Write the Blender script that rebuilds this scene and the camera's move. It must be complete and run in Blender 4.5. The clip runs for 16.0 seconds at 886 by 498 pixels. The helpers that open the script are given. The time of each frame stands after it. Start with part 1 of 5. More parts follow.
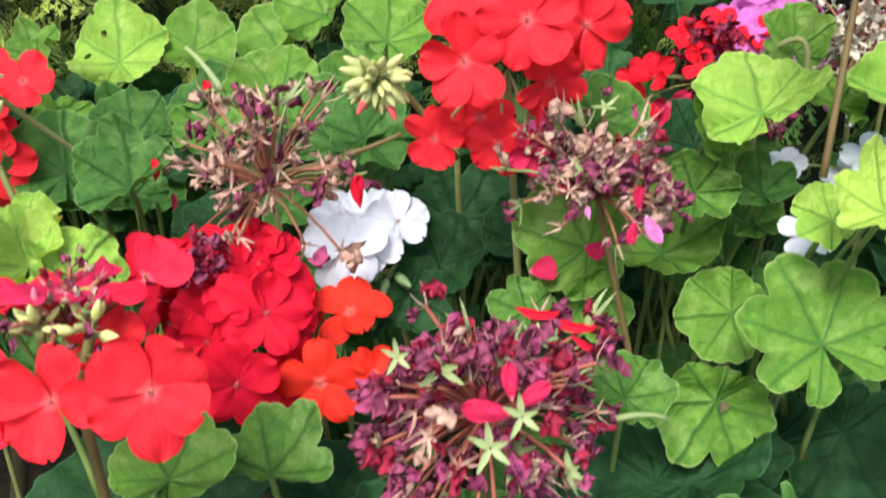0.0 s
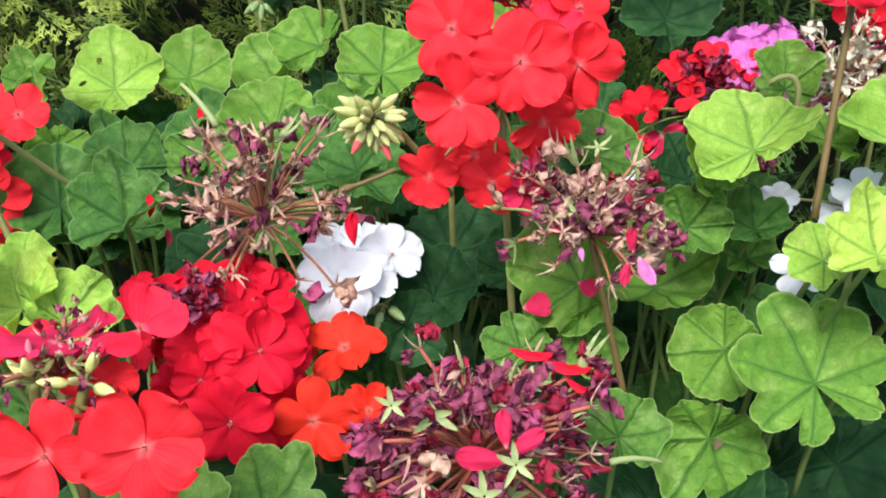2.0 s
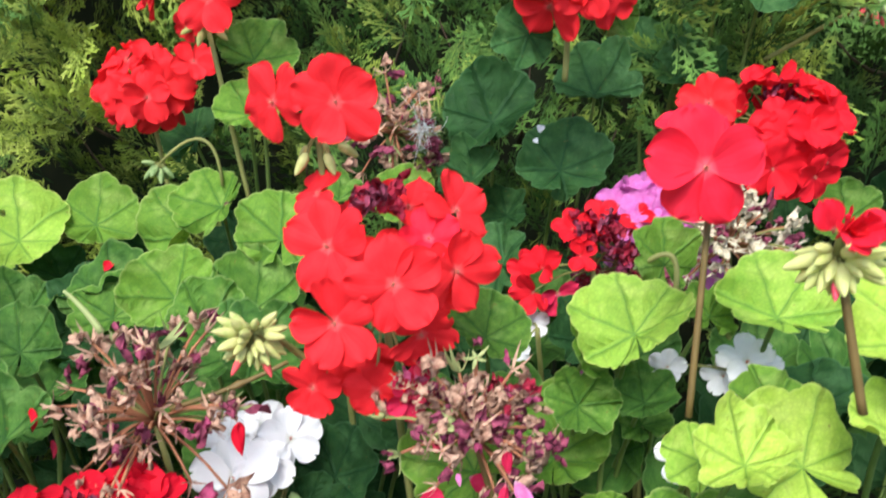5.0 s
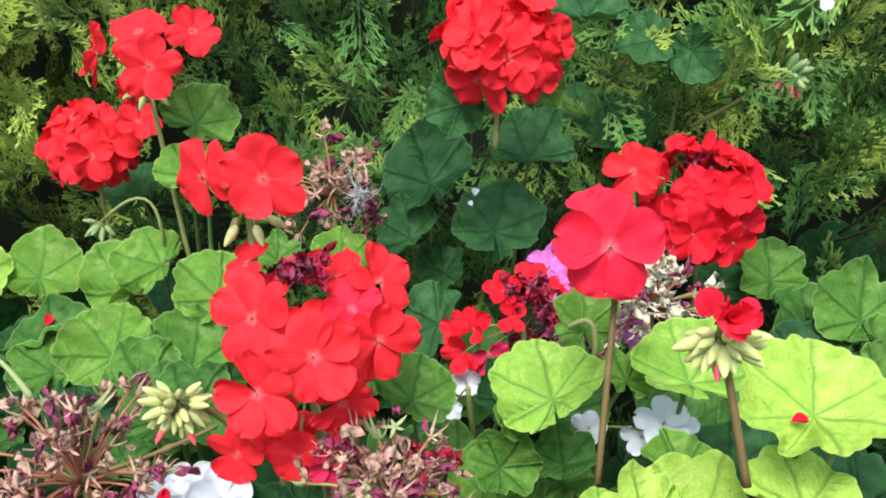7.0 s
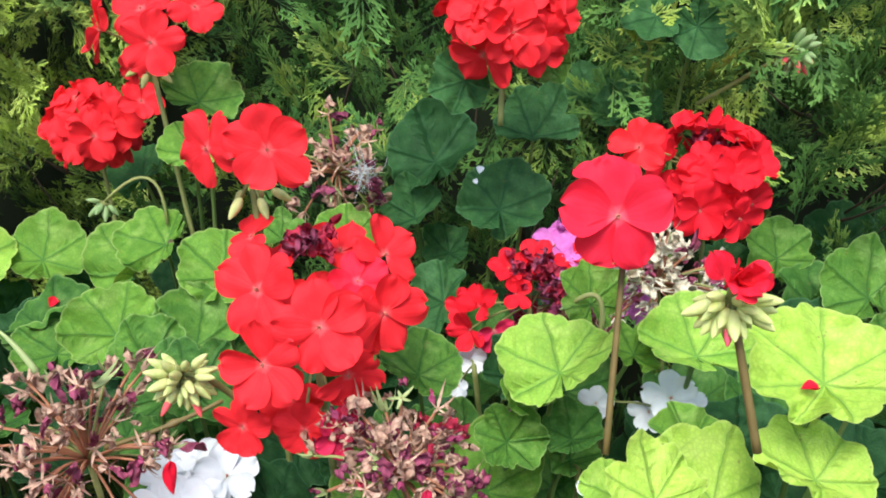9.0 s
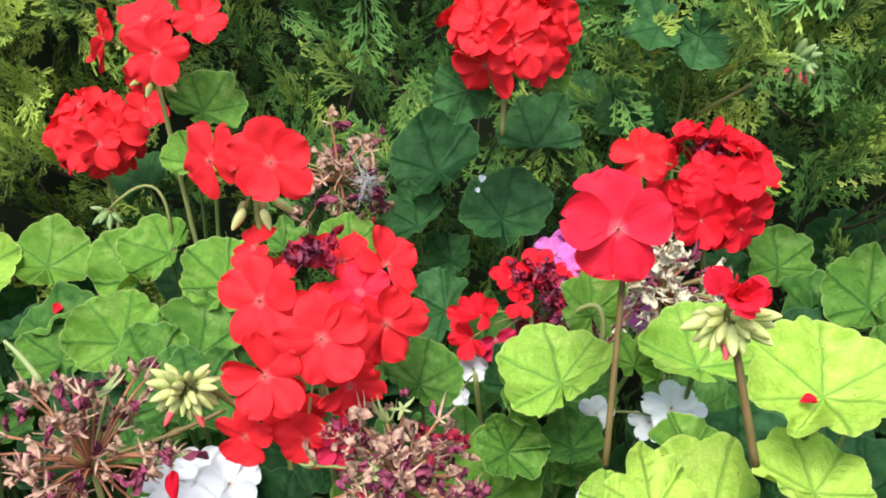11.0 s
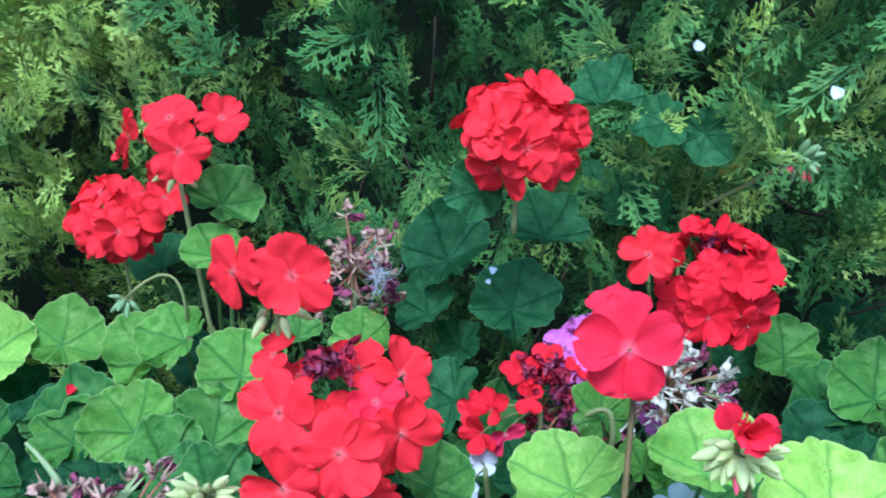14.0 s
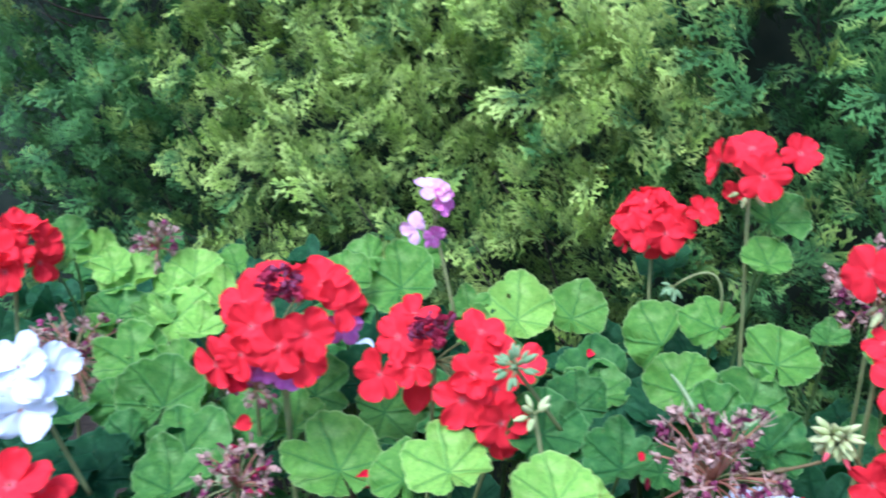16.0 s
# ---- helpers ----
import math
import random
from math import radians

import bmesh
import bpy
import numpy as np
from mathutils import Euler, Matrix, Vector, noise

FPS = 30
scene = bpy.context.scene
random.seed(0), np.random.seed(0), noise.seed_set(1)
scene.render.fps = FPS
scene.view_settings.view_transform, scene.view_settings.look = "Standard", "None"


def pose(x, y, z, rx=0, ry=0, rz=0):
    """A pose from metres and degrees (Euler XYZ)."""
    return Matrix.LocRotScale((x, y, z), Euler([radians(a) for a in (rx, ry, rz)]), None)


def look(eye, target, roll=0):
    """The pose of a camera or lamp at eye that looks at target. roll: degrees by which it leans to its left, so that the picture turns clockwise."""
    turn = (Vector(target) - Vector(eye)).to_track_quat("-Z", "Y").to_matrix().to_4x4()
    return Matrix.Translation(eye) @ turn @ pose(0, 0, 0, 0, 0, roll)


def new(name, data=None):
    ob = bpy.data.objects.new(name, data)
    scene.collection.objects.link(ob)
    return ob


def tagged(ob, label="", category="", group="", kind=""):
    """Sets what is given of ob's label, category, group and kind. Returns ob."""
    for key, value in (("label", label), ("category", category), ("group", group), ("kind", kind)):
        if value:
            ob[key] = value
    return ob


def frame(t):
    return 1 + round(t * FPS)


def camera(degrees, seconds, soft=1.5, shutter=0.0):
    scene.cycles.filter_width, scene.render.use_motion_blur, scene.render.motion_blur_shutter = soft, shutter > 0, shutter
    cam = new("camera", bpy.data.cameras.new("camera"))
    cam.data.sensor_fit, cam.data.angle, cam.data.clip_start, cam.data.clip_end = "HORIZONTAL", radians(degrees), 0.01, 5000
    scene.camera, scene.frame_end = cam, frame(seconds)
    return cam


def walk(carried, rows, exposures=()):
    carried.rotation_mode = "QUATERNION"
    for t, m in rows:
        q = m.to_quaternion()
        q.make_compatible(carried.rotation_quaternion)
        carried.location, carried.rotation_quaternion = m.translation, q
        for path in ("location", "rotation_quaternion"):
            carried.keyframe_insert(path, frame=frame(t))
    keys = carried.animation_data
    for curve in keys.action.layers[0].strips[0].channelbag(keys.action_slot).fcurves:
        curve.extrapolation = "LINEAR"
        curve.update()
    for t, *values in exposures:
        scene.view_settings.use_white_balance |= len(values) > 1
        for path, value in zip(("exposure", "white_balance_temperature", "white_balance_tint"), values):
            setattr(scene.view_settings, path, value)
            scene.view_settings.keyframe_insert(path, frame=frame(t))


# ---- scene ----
cam = camera(54.0, 16.0, soft=1.88, shutter=0.4)
PATH = [
    (0, (0.002, 0.0, 0.726), (-0.005, 1.849, -0.037), -0.4),
    (0.5, (0.005, 0.005, 0.744), (0.006, 1.872, 0.027), -0.5),
    (1, (0.003, 0.001, 0.744), (-0.004, 1.868, 0.027), -0.4),
    (1.5, (0.004, 0.004, 0.739), (0.016, 1.868, 0.016), -0.1),
    (2, (0.002, 0.003, 0.737), (0.009, 1.864, 0.007), -0.2),
    (2.5, (0.003, 0.002, 0.737), (0.013, 1.865, 0.011), -0.2),
    (3, (0.003, 0.001, 0.737), (0.008, 1.862, 0.006), -0.3),
    (3.5, (0.002, -0.002, 0.735), (0.005, 1.857, -0.003), -0.4),
    (4, (0.003, -0.002, 0.742), (0.028, 1.863, 0.021), -0.5),
    (4.5, (0.02, 0.015, 0.779), (0.108, 1.903, 0.126), -0.9),
    (5, (0.036, 0.022, 0.808), (0.168, 1.924, 0.205), -1.4),
    (5.2, (0.04, 0.02, 0.819), (0.183, 1.927, 0.232), -1.4),
    (7.3, (0.057, 0.006, 0.831), (0.283, 1.923, 0.308), -0.2),
    (7.5, (0.056, 0.007, 0.828), (0.285, 1.923, 0.3), -0.2),
    (8, (0.057, 0.007, 0.824), (0.286, 1.92, 0.287), -0.3),
    (8.5, (0.055, 0.007, 0.82), (0.275, 1.919, 0.277), -0.5),
    (10.8, (0.056, 0.005, 0.823), (0.252, 1.921, 0.285), -0.5),
    (11, (0.056, 0.005, 0.825), (0.26, 1.921, 0.289), -0.5),
    (11.5, (0.059, 0.006, 0.823), (0.275, 1.922, 0.291), -0.7),
    (12, (0.056, 0.007, 0.831), (0.279, 1.925, 0.31), -1.0),
    (12.5, (0.062, 0.011, 0.83), (0.303, 1.931, 0.325), -0.9),
    (13, (0.061, 0.007, 0.835), (0.309, 1.931, 0.348), -0.9),
    (13.5, (0.057, 0.005, 0.849), (0.294, 1.938, 0.391), -0.8),
    (14, (0.049, 0.001, 0.861), (0.249, 1.945, 0.437), 0.1),
    (14.5, (0.017, -0.016, 0.859), (0.109, 1.941, 0.456), 1.5),
    (15, (-0.036, -0.064, 0.859), (-0.117, 1.898, 0.481), 2.4),
    (15.5, (-0.103, -0.119, 0.842), (-0.427, 1.816, 0.456), 3.7),
    (16, (-0.179, -0.189, 0.853), (-0.613, 1.727, 0.476), 5.5),
]
walk(cam, [(t, look(eye, target, roll)) for t, eye, target, roll in PATH],
     exposures=[(0, 0.86, 5950, 9), (4, 0.86, 6000, 9), (5.2, 0.86, 6150, 6), (7.5, 0.87, 5800, 4), (11, 0.88, 6100, 4), (12.5, 0.79, 5450, 4), (13.5, 0.73, 4700, 4),
                (14, 0.73, 4300, 4), (15, 0.88, 4050, 6), (15.5, 0.97, 4100, 12), (16, 0.88, 4450, 14)])
SKY, SUN = 0.15, 2.15


# ---- world, sun ----
world = bpy.data.worlds.new("world")
scene.world = world
world.use_nodes = True
wn = world.node_tree
sky = wn.nodes.new("ShaderNodeTexSky")
sky.sky_type = "NISHITA"
sky.sun_disc = False
sky.sun_elevation, sky.sun_rotation = radians(58), radians(200)
sky.air_density, sky.dust_density = 1.0, 3.0
wn.links.new(sky.outputs["Color"], wn.nodes["Background"].inputs["Color"])
wn.nodes["Background"].inputs["Strength"].default_value = SKY
sun = new("sun", bpy.data.lights.new("sun", "SUN"))
sun.data.energy, sun.data.angle, sun.data.color = SUN, radians(24), (1.0, 0.95, 0.88)
sun.matrix_basis = look((-0.9, -2.2, 4.0), (0, 0.6, 0.4))

# ---- materials ----


class Mat:
    """A small helper round one node material."""

    def __init__(self, name, rough=0.5, spec=0.4):
        self.m = bpy.data.materials.new(name)
        self.m.use_nodes = True
        self.t = self.m.node_tree
        self.b = self.t.nodes["Principled BSDF"]
        self.b.inputs["Roughness"].default_value = rough
        self.b.inputs["Specular IOR Level"].default_value = spec

    def node(self, kind, **values):
        n = self.t.nodes.new(kind)
        for k, v in values.items():
            n.inputs[k.replace("_", " ")].default_value = v
        return n

    def link(self, a, b):
        self.t.links.new(a, b)

    def math(self, op, a, b=None, c=None):
        n = self.t.nodes.new("ShaderNodeMath")
        n.operation = op
        for i, v in enumerate((a, b, c)):
            if v is None:
                continue
            if isinstance(v, (int, float)):
                n.inputs[i].default_value = v
            else:
                self.link(v, n.inputs[i])
        return n.outputs[0]

    def mix(self, fac, a, b, mode="MIX"):
        n = self.t.nodes.new("ShaderNodeMix")
        n.data_type, n.blend_type = "RGBA", mode
        for i, v in ((0, fac), (6, a), (7, b)):
            if isinstance(v, (int, float)):
                n.inputs[i].default_value = v
            elif isinstance(v, tuple):
                n.inputs[i].default_value = (*v, 1)
            else:
                self.link(v, n.inputs[i])
        return n.outputs[2]

    def noise(self, scale, detail=3.0, coords=None, rough=0.55):
        n = self.node("ShaderNodeTexNoise", Scale=scale, Detail=detail, Roughness=rough)
        if coords is None:
            coords = self.t.nodes.new("ShaderNodeTexCoord").outputs["Object"]
        self.link(coords, n.inputs["Vector"])
        return n.outputs["Fac"]

    def span(self, v, lo, hi, a=0.0, b=1.0):
        n = self.t.nodes.new("ShaderNodeMapRange")
        n.clamp = True
        for i, x in enumerate((lo, hi, a, b)):
            n.inputs[1 + i].default_value = x
        self.link(v, n.inputs[0])
        return n.outputs[0]

    def random(self):
        return self.t.nodes.new("ShaderNodeObjectInfo").outputs["Random"]

    def uv(self):
        s = self.t.nodes.new("ShaderNodeSeparateXYZ")
        self.link(self.t.nodes.new("ShaderNodeUVMap").outputs[0], s.inputs[0])
        return s.outputs[0], s.outputs[1]

    def place(self):
        return self.t.nodes.new("ShaderNodeNewGeometry").outputs["Position"]

    def bump(self, height, strength=0.3, distance=0.002):
        n = self.node("ShaderNodeBump", Strength=strength, Distance=distance)
        self.link(height, n.inputs["Height"])
        self.link(n.outputs[0], self.b.inputs["Normal"])
        return n.outputs[0]

    def done(self, colour, thin=0.0, thin_colour=None):
        """Sets the colour; thin is the share of light that passes through a petal or blade."""
        self.link(colour, self.b.inputs["Base Color"])
        if thin:
            tr = self.t.nodes.new("ShaderNodeBsdfTranslucent")
            self.link(thin_colour or colour, tr.inputs["Color"])
            mx = self.node("ShaderNodeMixShader", Fac=thin)
            self.link(self.b.outputs[0], mx.inputs[1])
            self.link(tr.outputs[0], mx.inputs[2])
            self.link(mx.outputs[0], self.t.nodes["Material Output"].inputs["Surface"])
        return self.m


def petal_material(name, base, throat, edge, vein=0.4):
    """Petal: fine veins that run lengthwise, a paler throat, slight mottling."""
    k = Mat(name, 0.6, 0.1)
    u, v = k.uv()
    fine = k.noise(7, 4)
    colour = k.mix(k.span(fine, 0.3, 0.7), base, edge)
    colour = k.mix(k.math("MULTIPLY", k.random(), 0.55), colour, edge)
    fan = k.math("ABSOLUTE", k.math("SINE", k.math("MULTIPLY", k.math("ADD", u, k.math("MULTIPLY", fine, 0.12)), 25.0)))
    lines = k.math("MULTIPLY", k.span(fan, 0.0, 0.35, 1, 0), k.span(v, 0.1, 0.75, 1, 0))
    colour = k.mix(k.math("MULTIPLY", lines, vein), colour, tuple(c * 0.55 for c in base))
    colour = k.mix(k.span(v, 0.05, 0.17, 0.55, 0), colour, throat)
    k.bump(k.math("ADD", k.math("MULTIPLY", fan, 0.4), fine), 0.22, 0.001)
    return k.done(colour, 0.22)


def leaf_material(name, dark, light, vein, edge, zone=0.0):
    """Geranium blade: palmate veins with herringbone side veins, quilted and mottled green, paler rim."""
    k = Mat(name, 0.62, 0.13)
    u, v = k.uv()
    r = k.random()
    mott = k.noise(4.5, 4)
    colour = k.mix(k.span(mott, 0.32, 0.68), dark, light)
    colour = k.mix(k.span(r, 0.0, 1.0, 0.0, 0.4), colour, light)
    colour = k.mix(k.span(k.noise(2.2, 2), 0.55, 0.75, 0, 0.35), colour, edge)
    colour = k.mix(k.span(k.noise(1.6, 2), 0.5, 0.3, 0, 0.45), colour, tuple(c * 0.62 for c in dark))
    ribs = k.math("ADD", k.math("MULTIPLY", u, 7.0), k.math("MULTIPLY", k.math("SUBTRACT", k.noise(3.0, 2), 0.5), 0.25))
    off = k.math("ABSOLUTE", k.math("SUBTRACT", k.math("FRACT", ribs), 0.5))
    across = k.math("MULTIPLY", off, v)
    width = k.span(v, 0.0, 0.95, 0.017, 0.007)
    main = k.math("MULTIPLY", k.math("LESS_THAN", across, width), k.span(v, 0.86, 0.98, 1, 0))
    halo = k.span(across, 0.0, 0.07, 1, 0)
    wob = k.math("MULTIPLY", k.noise(4, 2), 0.5)
    side = k.math("FRACT", k.math("ADD", k.math("MULTIPLY", k.math("SUBTRACT", v, k.math("MULTIPLY", off, 0.6)), 5.0), wob))
    side = k.math("ABSOLUTE", k.math("SUBTRACT", side, 0.5))
    reach = k.math("MULTIPLY", k.span(v, 0.2, 0.4), k.span(off, 0.45, 0.3))
    thin_side = k.math("MULTIPLY", k.span(side, 0.015, 0.06, 1, 0), reach)
    wide_side = k.math("MULTIPLY", k.span(side, 0.0, 0.3, 1, 0), reach)
    net = k.node("ShaderNodeTexVoronoi", Scale=15.0)
    net.feature = "DISTANCE_TO_EDGE"
    k.link(k.t.nodes.new("ShaderNodeTexCoord").outputs["Object"], net.inputs["Vector"])
    cells = k.span(net.outputs["Distance"], 0.0, 0.24, 1, 0)
    veins = k.math("MAXIMUM", k.math("MULTIPLY", main, 0.5), k.math("MAXIMUM", k.math("MULTIPLY", thin_side, 0.3), k.math("MULTIPLY", cells, 0.2)))
    soft = k.math("MAXIMUM", halo, k.math("MULTIPLY", wide_side, 0.3))
    if zone:
        ring = k.math("MULTIPLY", k.span(v, 0.3, 0.42), k.span(v, 0.5, 0.64, 1, 0))
        colour = k.mix(k.math("MULTIPLY", ring, zone), colour, tuple(c * 0.5 for c in dark))
    colour = k.mix(k.math("MULTIPLY", soft, 0.32), colour, vein)
    colour = k.mix(veins, colour, vein)
    colour = k.mix(k.span(v, 0.96, 1.0, 0, 0.65), colour, edge)
    spots = k.span(k.noise(9, 1), 0.74, 0.78)
    colour = k.mix(k.math("MULTIPLY", spots, 0.5), colour, (0.18, 0.12, 0.04))
    k.link(k.span(mott, 0.2, 0.8, 0.5, 0.68), k.b.inputs["Roughness"])
    h = k.math("SUBTRACT", k.math("MULTIPLY", k.noise(30, 2), 0.25), k.math("ADD", soft, k.math("MULTIPLY", cells, 0.08)))
    k.bump(h, 0.6, 0.003)
    return k.done(colour, 0.26, k.mix(1.0, colour, (1.22, 1.1, 0.6), "MULTIPLY"))


def plain_plant(name, a, b, scale=60, rough=0.6, thin=0.0):
    k = Mat(name, rough, 0.3)
    n = k.noise(scale, 3)
    colour = k.mix(k.span(n, 0.3, 0.7), a, b)
    colour = k.mix(k.math("MULTIPLY", k.random(), 0.5), colour, b)
    k.bump(n, 0.4, 0.001)
    return k.done(colour, thin)


SCARLET = petal_material("petal_scarlet", (0.80, 0.018, 0.028), (0.80, 0.2, 0.2), (0.87, 0.032, 0.042))
CRIMSON = petal_material("petal_crimson", (0.58, 0.006, 0.022), (0.42, 0.02, 0.05), (0.72, 0.010, 0.034))
RED = petal_material("petal_red", (0.70, 0.010, 0.024), (0.55, 0.04, 0.06), (0.80, 0.018, 0.034))
CORAL = petal_material("petal_coral", (0.84, 0.014, 0.040), (0.9, 0.2, 0.26), (0.87, 0.026, 0.060))
ORANGE = petal_material("petal_orange", (0.80, 0.028, 0.014), (0.75, 0.25, 0.2), (0.85, 0.042, 0.02))
WHITE = petal_material("petal_white", (0.80, 0.81, 0.83), (0.6, 0.62, 0.5), (0.86, 0.86, 0.88), 0.08)
LILAC = petal_material("petal_lilac", (0.56, 0.10, 0.42), (0.75, 0.4, 0.65), (0.68, 0.22, 0.54))
PINK = petal_material("petal_pink", (0.78, 0.08, 0.42), (0.88, 0.7, 0.76), (0.86, 0.30, 0.58))
BLUSH = petal_material("petal_blush", (0.86, 0.32, 0.55), (0.92, 0.8, 0.8), (0.92, 0.60, 0.70))
FADED = petal_material("petal_faded", (0.55, 0.012, 0.05), (0.75, 0.35, 0.4), (0.66, 0.03, 0.10))
WITHERED = plain_plant("withered_petal", (0.045, 0.008, 0.018), (0.40, 0.08, 0.15), 3.2, 0.8, 0.1)
WINE = plain_plant("wilted_petal", (0.11, 0.005, 0.016), (0.48, 0.022, 0.06), 3.2, 0.7, 0.12)
ROSE = plain_plant("faded_rose", (0.20, 0.02, 0.07), (0.50, 0.09, 0.20), 3.2, 0.75, 0.12)
CREAM = plain_plant("bleached_sepal", (0.46, 0.36, 0.22), (0.80, 0.74, 0.58), 4.0, 0.8, 0.1)
STRAW = plain_plant("dry_sepal", (0.20, 0.065, 0.05), (0.66, 0.44, 0.31), 4.0, 0.8, 0.1)
SEPAL = plain_plant("green_sepal", (0.18, 0.24, 0.07), (0.42, 0.48, 0.20), 3.0, 0.6, 0.1)
BUD = plain_plant("bud_skin", (0.36, 0.44, 0.12), (0.70, 0.66, 0.28), 2.6, 0.55, 0.1)
BUDGREEN = plain_plant("bud_green", (0.16, 0.26, 0.09), (0.34, 0.44, 0.18), 2.6, 0.55, 0.1)
PALEBUD = plain_plant("bud_pale", (0.52, 0.60, 0.15), (0.80, 0.79, 0.32), 2.6, 0.55, 0.1)
STALK = plain_plant("flower_stalk", (0.16, 0.19, 0.05), (0.30, 0.30, 0.10), 45, 0.55)
RUST = plain_plant("rusty_stalk", (0.10, 0.075, 0.024), (0.20, 0.135, 0.045), 45, 0.55)
DRYSTALK = plain_plant("dry_pedicel", (0.20, 0.07, 0.04), (0.42, 0.18, 0.09), 60, 0.7)
REDSTALK = plain_plant("red_pedicel", (0.30, 0.05, 0.045), (0.46, 0.16, 0.09), 60, 0.6)
PETIOLE = plain_plant("leaf_stalk", (0.08, 0.15, 0.03), (0.20, 0.27, 0.07), 45, 0.55)
WOODY = plain_plant("woody_stem", (0.07, 0.06, 0.03), (0.16, 0.13, 0.06), 40, 0.8)
LIME = leaf_material("leaf_lime", (0.24, 0.45, 0.05), (0.42, 0.63, 0.09), (0.085, 0.23, 0.045), (0.58, 0.68, 0.19))
PALE = leaf_material("leaf_pale", (0.36, 0.56, 0.06), (0.57, 0.74, 0.12), (0.12, 0.28, 0.045), (0.58, 0.68, 0.19))
FRESH = leaf_material("leaf_fresh", (0.120, 0.265, 0.030), (0.22, 0.40, 0.05), (0.035, 0.13, 0.032), (0.46, 0.58, 0.18))
MID = leaf_material("leaf_mid", (0.074, 0.185, 0.028), (0.165, 0.325, 0.045), (0.02, 0.085, 0.02), (0.36, 0.50, 0.17))
# own dark green, taken lower to carry the shade under other leaves
DEEP = leaf_material("leaf_deep_shaded", (0.016, 0.060, 0.018), (0.040, 0.110, 0.030), (0.012, 0.05, 0.018), (0.085, 0.19, 0.08), 0.3)
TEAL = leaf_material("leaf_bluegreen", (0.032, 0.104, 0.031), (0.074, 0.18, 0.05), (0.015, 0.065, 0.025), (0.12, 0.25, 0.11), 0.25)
GREEN = leaf_material("leaf_green", (0.045, 0.130, 0.025), (0.105, 0.24, 0.04), (0.016, 0.065, 0.017), (0.24, 0.38, 0.12), 0.15)
EYE = plain_plant("flower_eye", (0.45, 0.10, 0.08), (0.62, 0.24, 0.16), 200, 0.6)
FLUFF = plain_plant("seed_fluff", (0.55, 0.56, 0.56), (0.75, 0.76, 0.76), 90, 0.9, 0.3)


def hedge_material():
    """Scale-leaf conifer: dark inside, yellow-green at the young tips, in drifts."""
    k = Mat("conifer_scale", 0.65, 0.15)
    u, v = k.uv()
    pos = k.place()
    drift = k.noise(11.0, 3, pos)
    tint = k.noise(26.0, 2, pos)
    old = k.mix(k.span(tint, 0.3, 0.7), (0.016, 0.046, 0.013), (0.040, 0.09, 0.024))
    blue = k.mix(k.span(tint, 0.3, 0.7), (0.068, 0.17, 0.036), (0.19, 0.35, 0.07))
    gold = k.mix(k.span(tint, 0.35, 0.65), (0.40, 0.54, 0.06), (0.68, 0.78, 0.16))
    where = k.t.nodes.new("ShaderNodeSeparateXYZ")
    k.link(pos, where.inputs[0])
    # yellower along two stretches, the right one only above z 0.7
    gold_bias = k.math("MAXIMUM", k.span(k.math("ABSOLUTE", k.math("ADD", where.outputs[0], 0.58)), 0.32, 0.6, 1, 0), k.math("MULTIPLY", k.span(where.outputs[2], 0.70, 0.77), k.span(k.math("ABSOLUTE", k.math("SUBTRACT", where.outputs[0], 0.62)), 0.14, 0.4, 0.32, 0)))
    drift = k.math("ADD", drift, k.math("MULTIPLY", k.math("SUBTRACT", gold_bias, 0.42), 0.22))
    young = k.mix(k.span(drift, 0.45, 0.60), blue, gold)
    # coarse sprays stay near old, which puts their shade into the colour
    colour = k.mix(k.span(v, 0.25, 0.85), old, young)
    grain = k.noise(420, 2, pos)
    colour = k.mix(k.span(grain, 0.35, 0.7, 0.0, 0.35), colour, old)
    k.bump(grain, 0.5, 0.0008)
    return k.done(colour, 0.08)


def soil_material():
    k = Mat("soil", 0.95, 0.2)
    pos = k.place()
    a, b = k.noise(38, 5, pos), k.noise(2.2, 3, pos)
    colour = k.mix(k.span(a, 0.3, 0.7), (0.02, 0.014, 0.009), (0.075, 0.052, 0.034))
    colour = k.mix(k.span(b, 0.35, 0.7, 0, 0.5), colour, (0.05, 0.045, 0.03))
    k.bump(a, 0.8, 0.012)
    return k.done(colour)


CONIFER, SOIL = hedge_material(), soil_material()
TWIG = plain_plant("hedge_twig", (0.035, 0.024, 0.014), (0.10, 0.07, 0.045), 60, 0.9)
# near-black, so the shade between the sprays is put into the colour
GLOOM = plain_plant("hedge_inner_shade", (0.009, 0.015, 0.006), (0.020, 0.026, 0.011), 30, 0.95)

# ---- mesh helpers ----
WORLD = {}


def mesh(name, verts, faces, material, uvs=None):
    me = bpy.data.meshes.new(name)
    me.from_pydata([tuple(v) for v in verts], [], [tuple(f) for f in faces])
    me.materials.append(material)
    me.polygons.foreach_set("use_smooth", [True] * len(me.polygons))
    if uvs is not None:
        layer = me.uv_layers.new(name="UVMap")
        loops = np.zeros(len(me.loops), dtype=np.int32)
        me.loops.foreach_get("vertex_index", loops)
        layer.data.foreach_set("uv", np.asarray(uvs, dtype=np.float32)[loops].ravel())
    return me


def thing(name, place, label, category, group="", kind=""):
    ob = new(name)
    ob.empty_display_size = 0.02
    ob.matrix_basis = Matrix.Translation(place)
    WORLD[ob] = ob.matrix_basis.copy()
    return tagged(ob, label, category, group, kind)


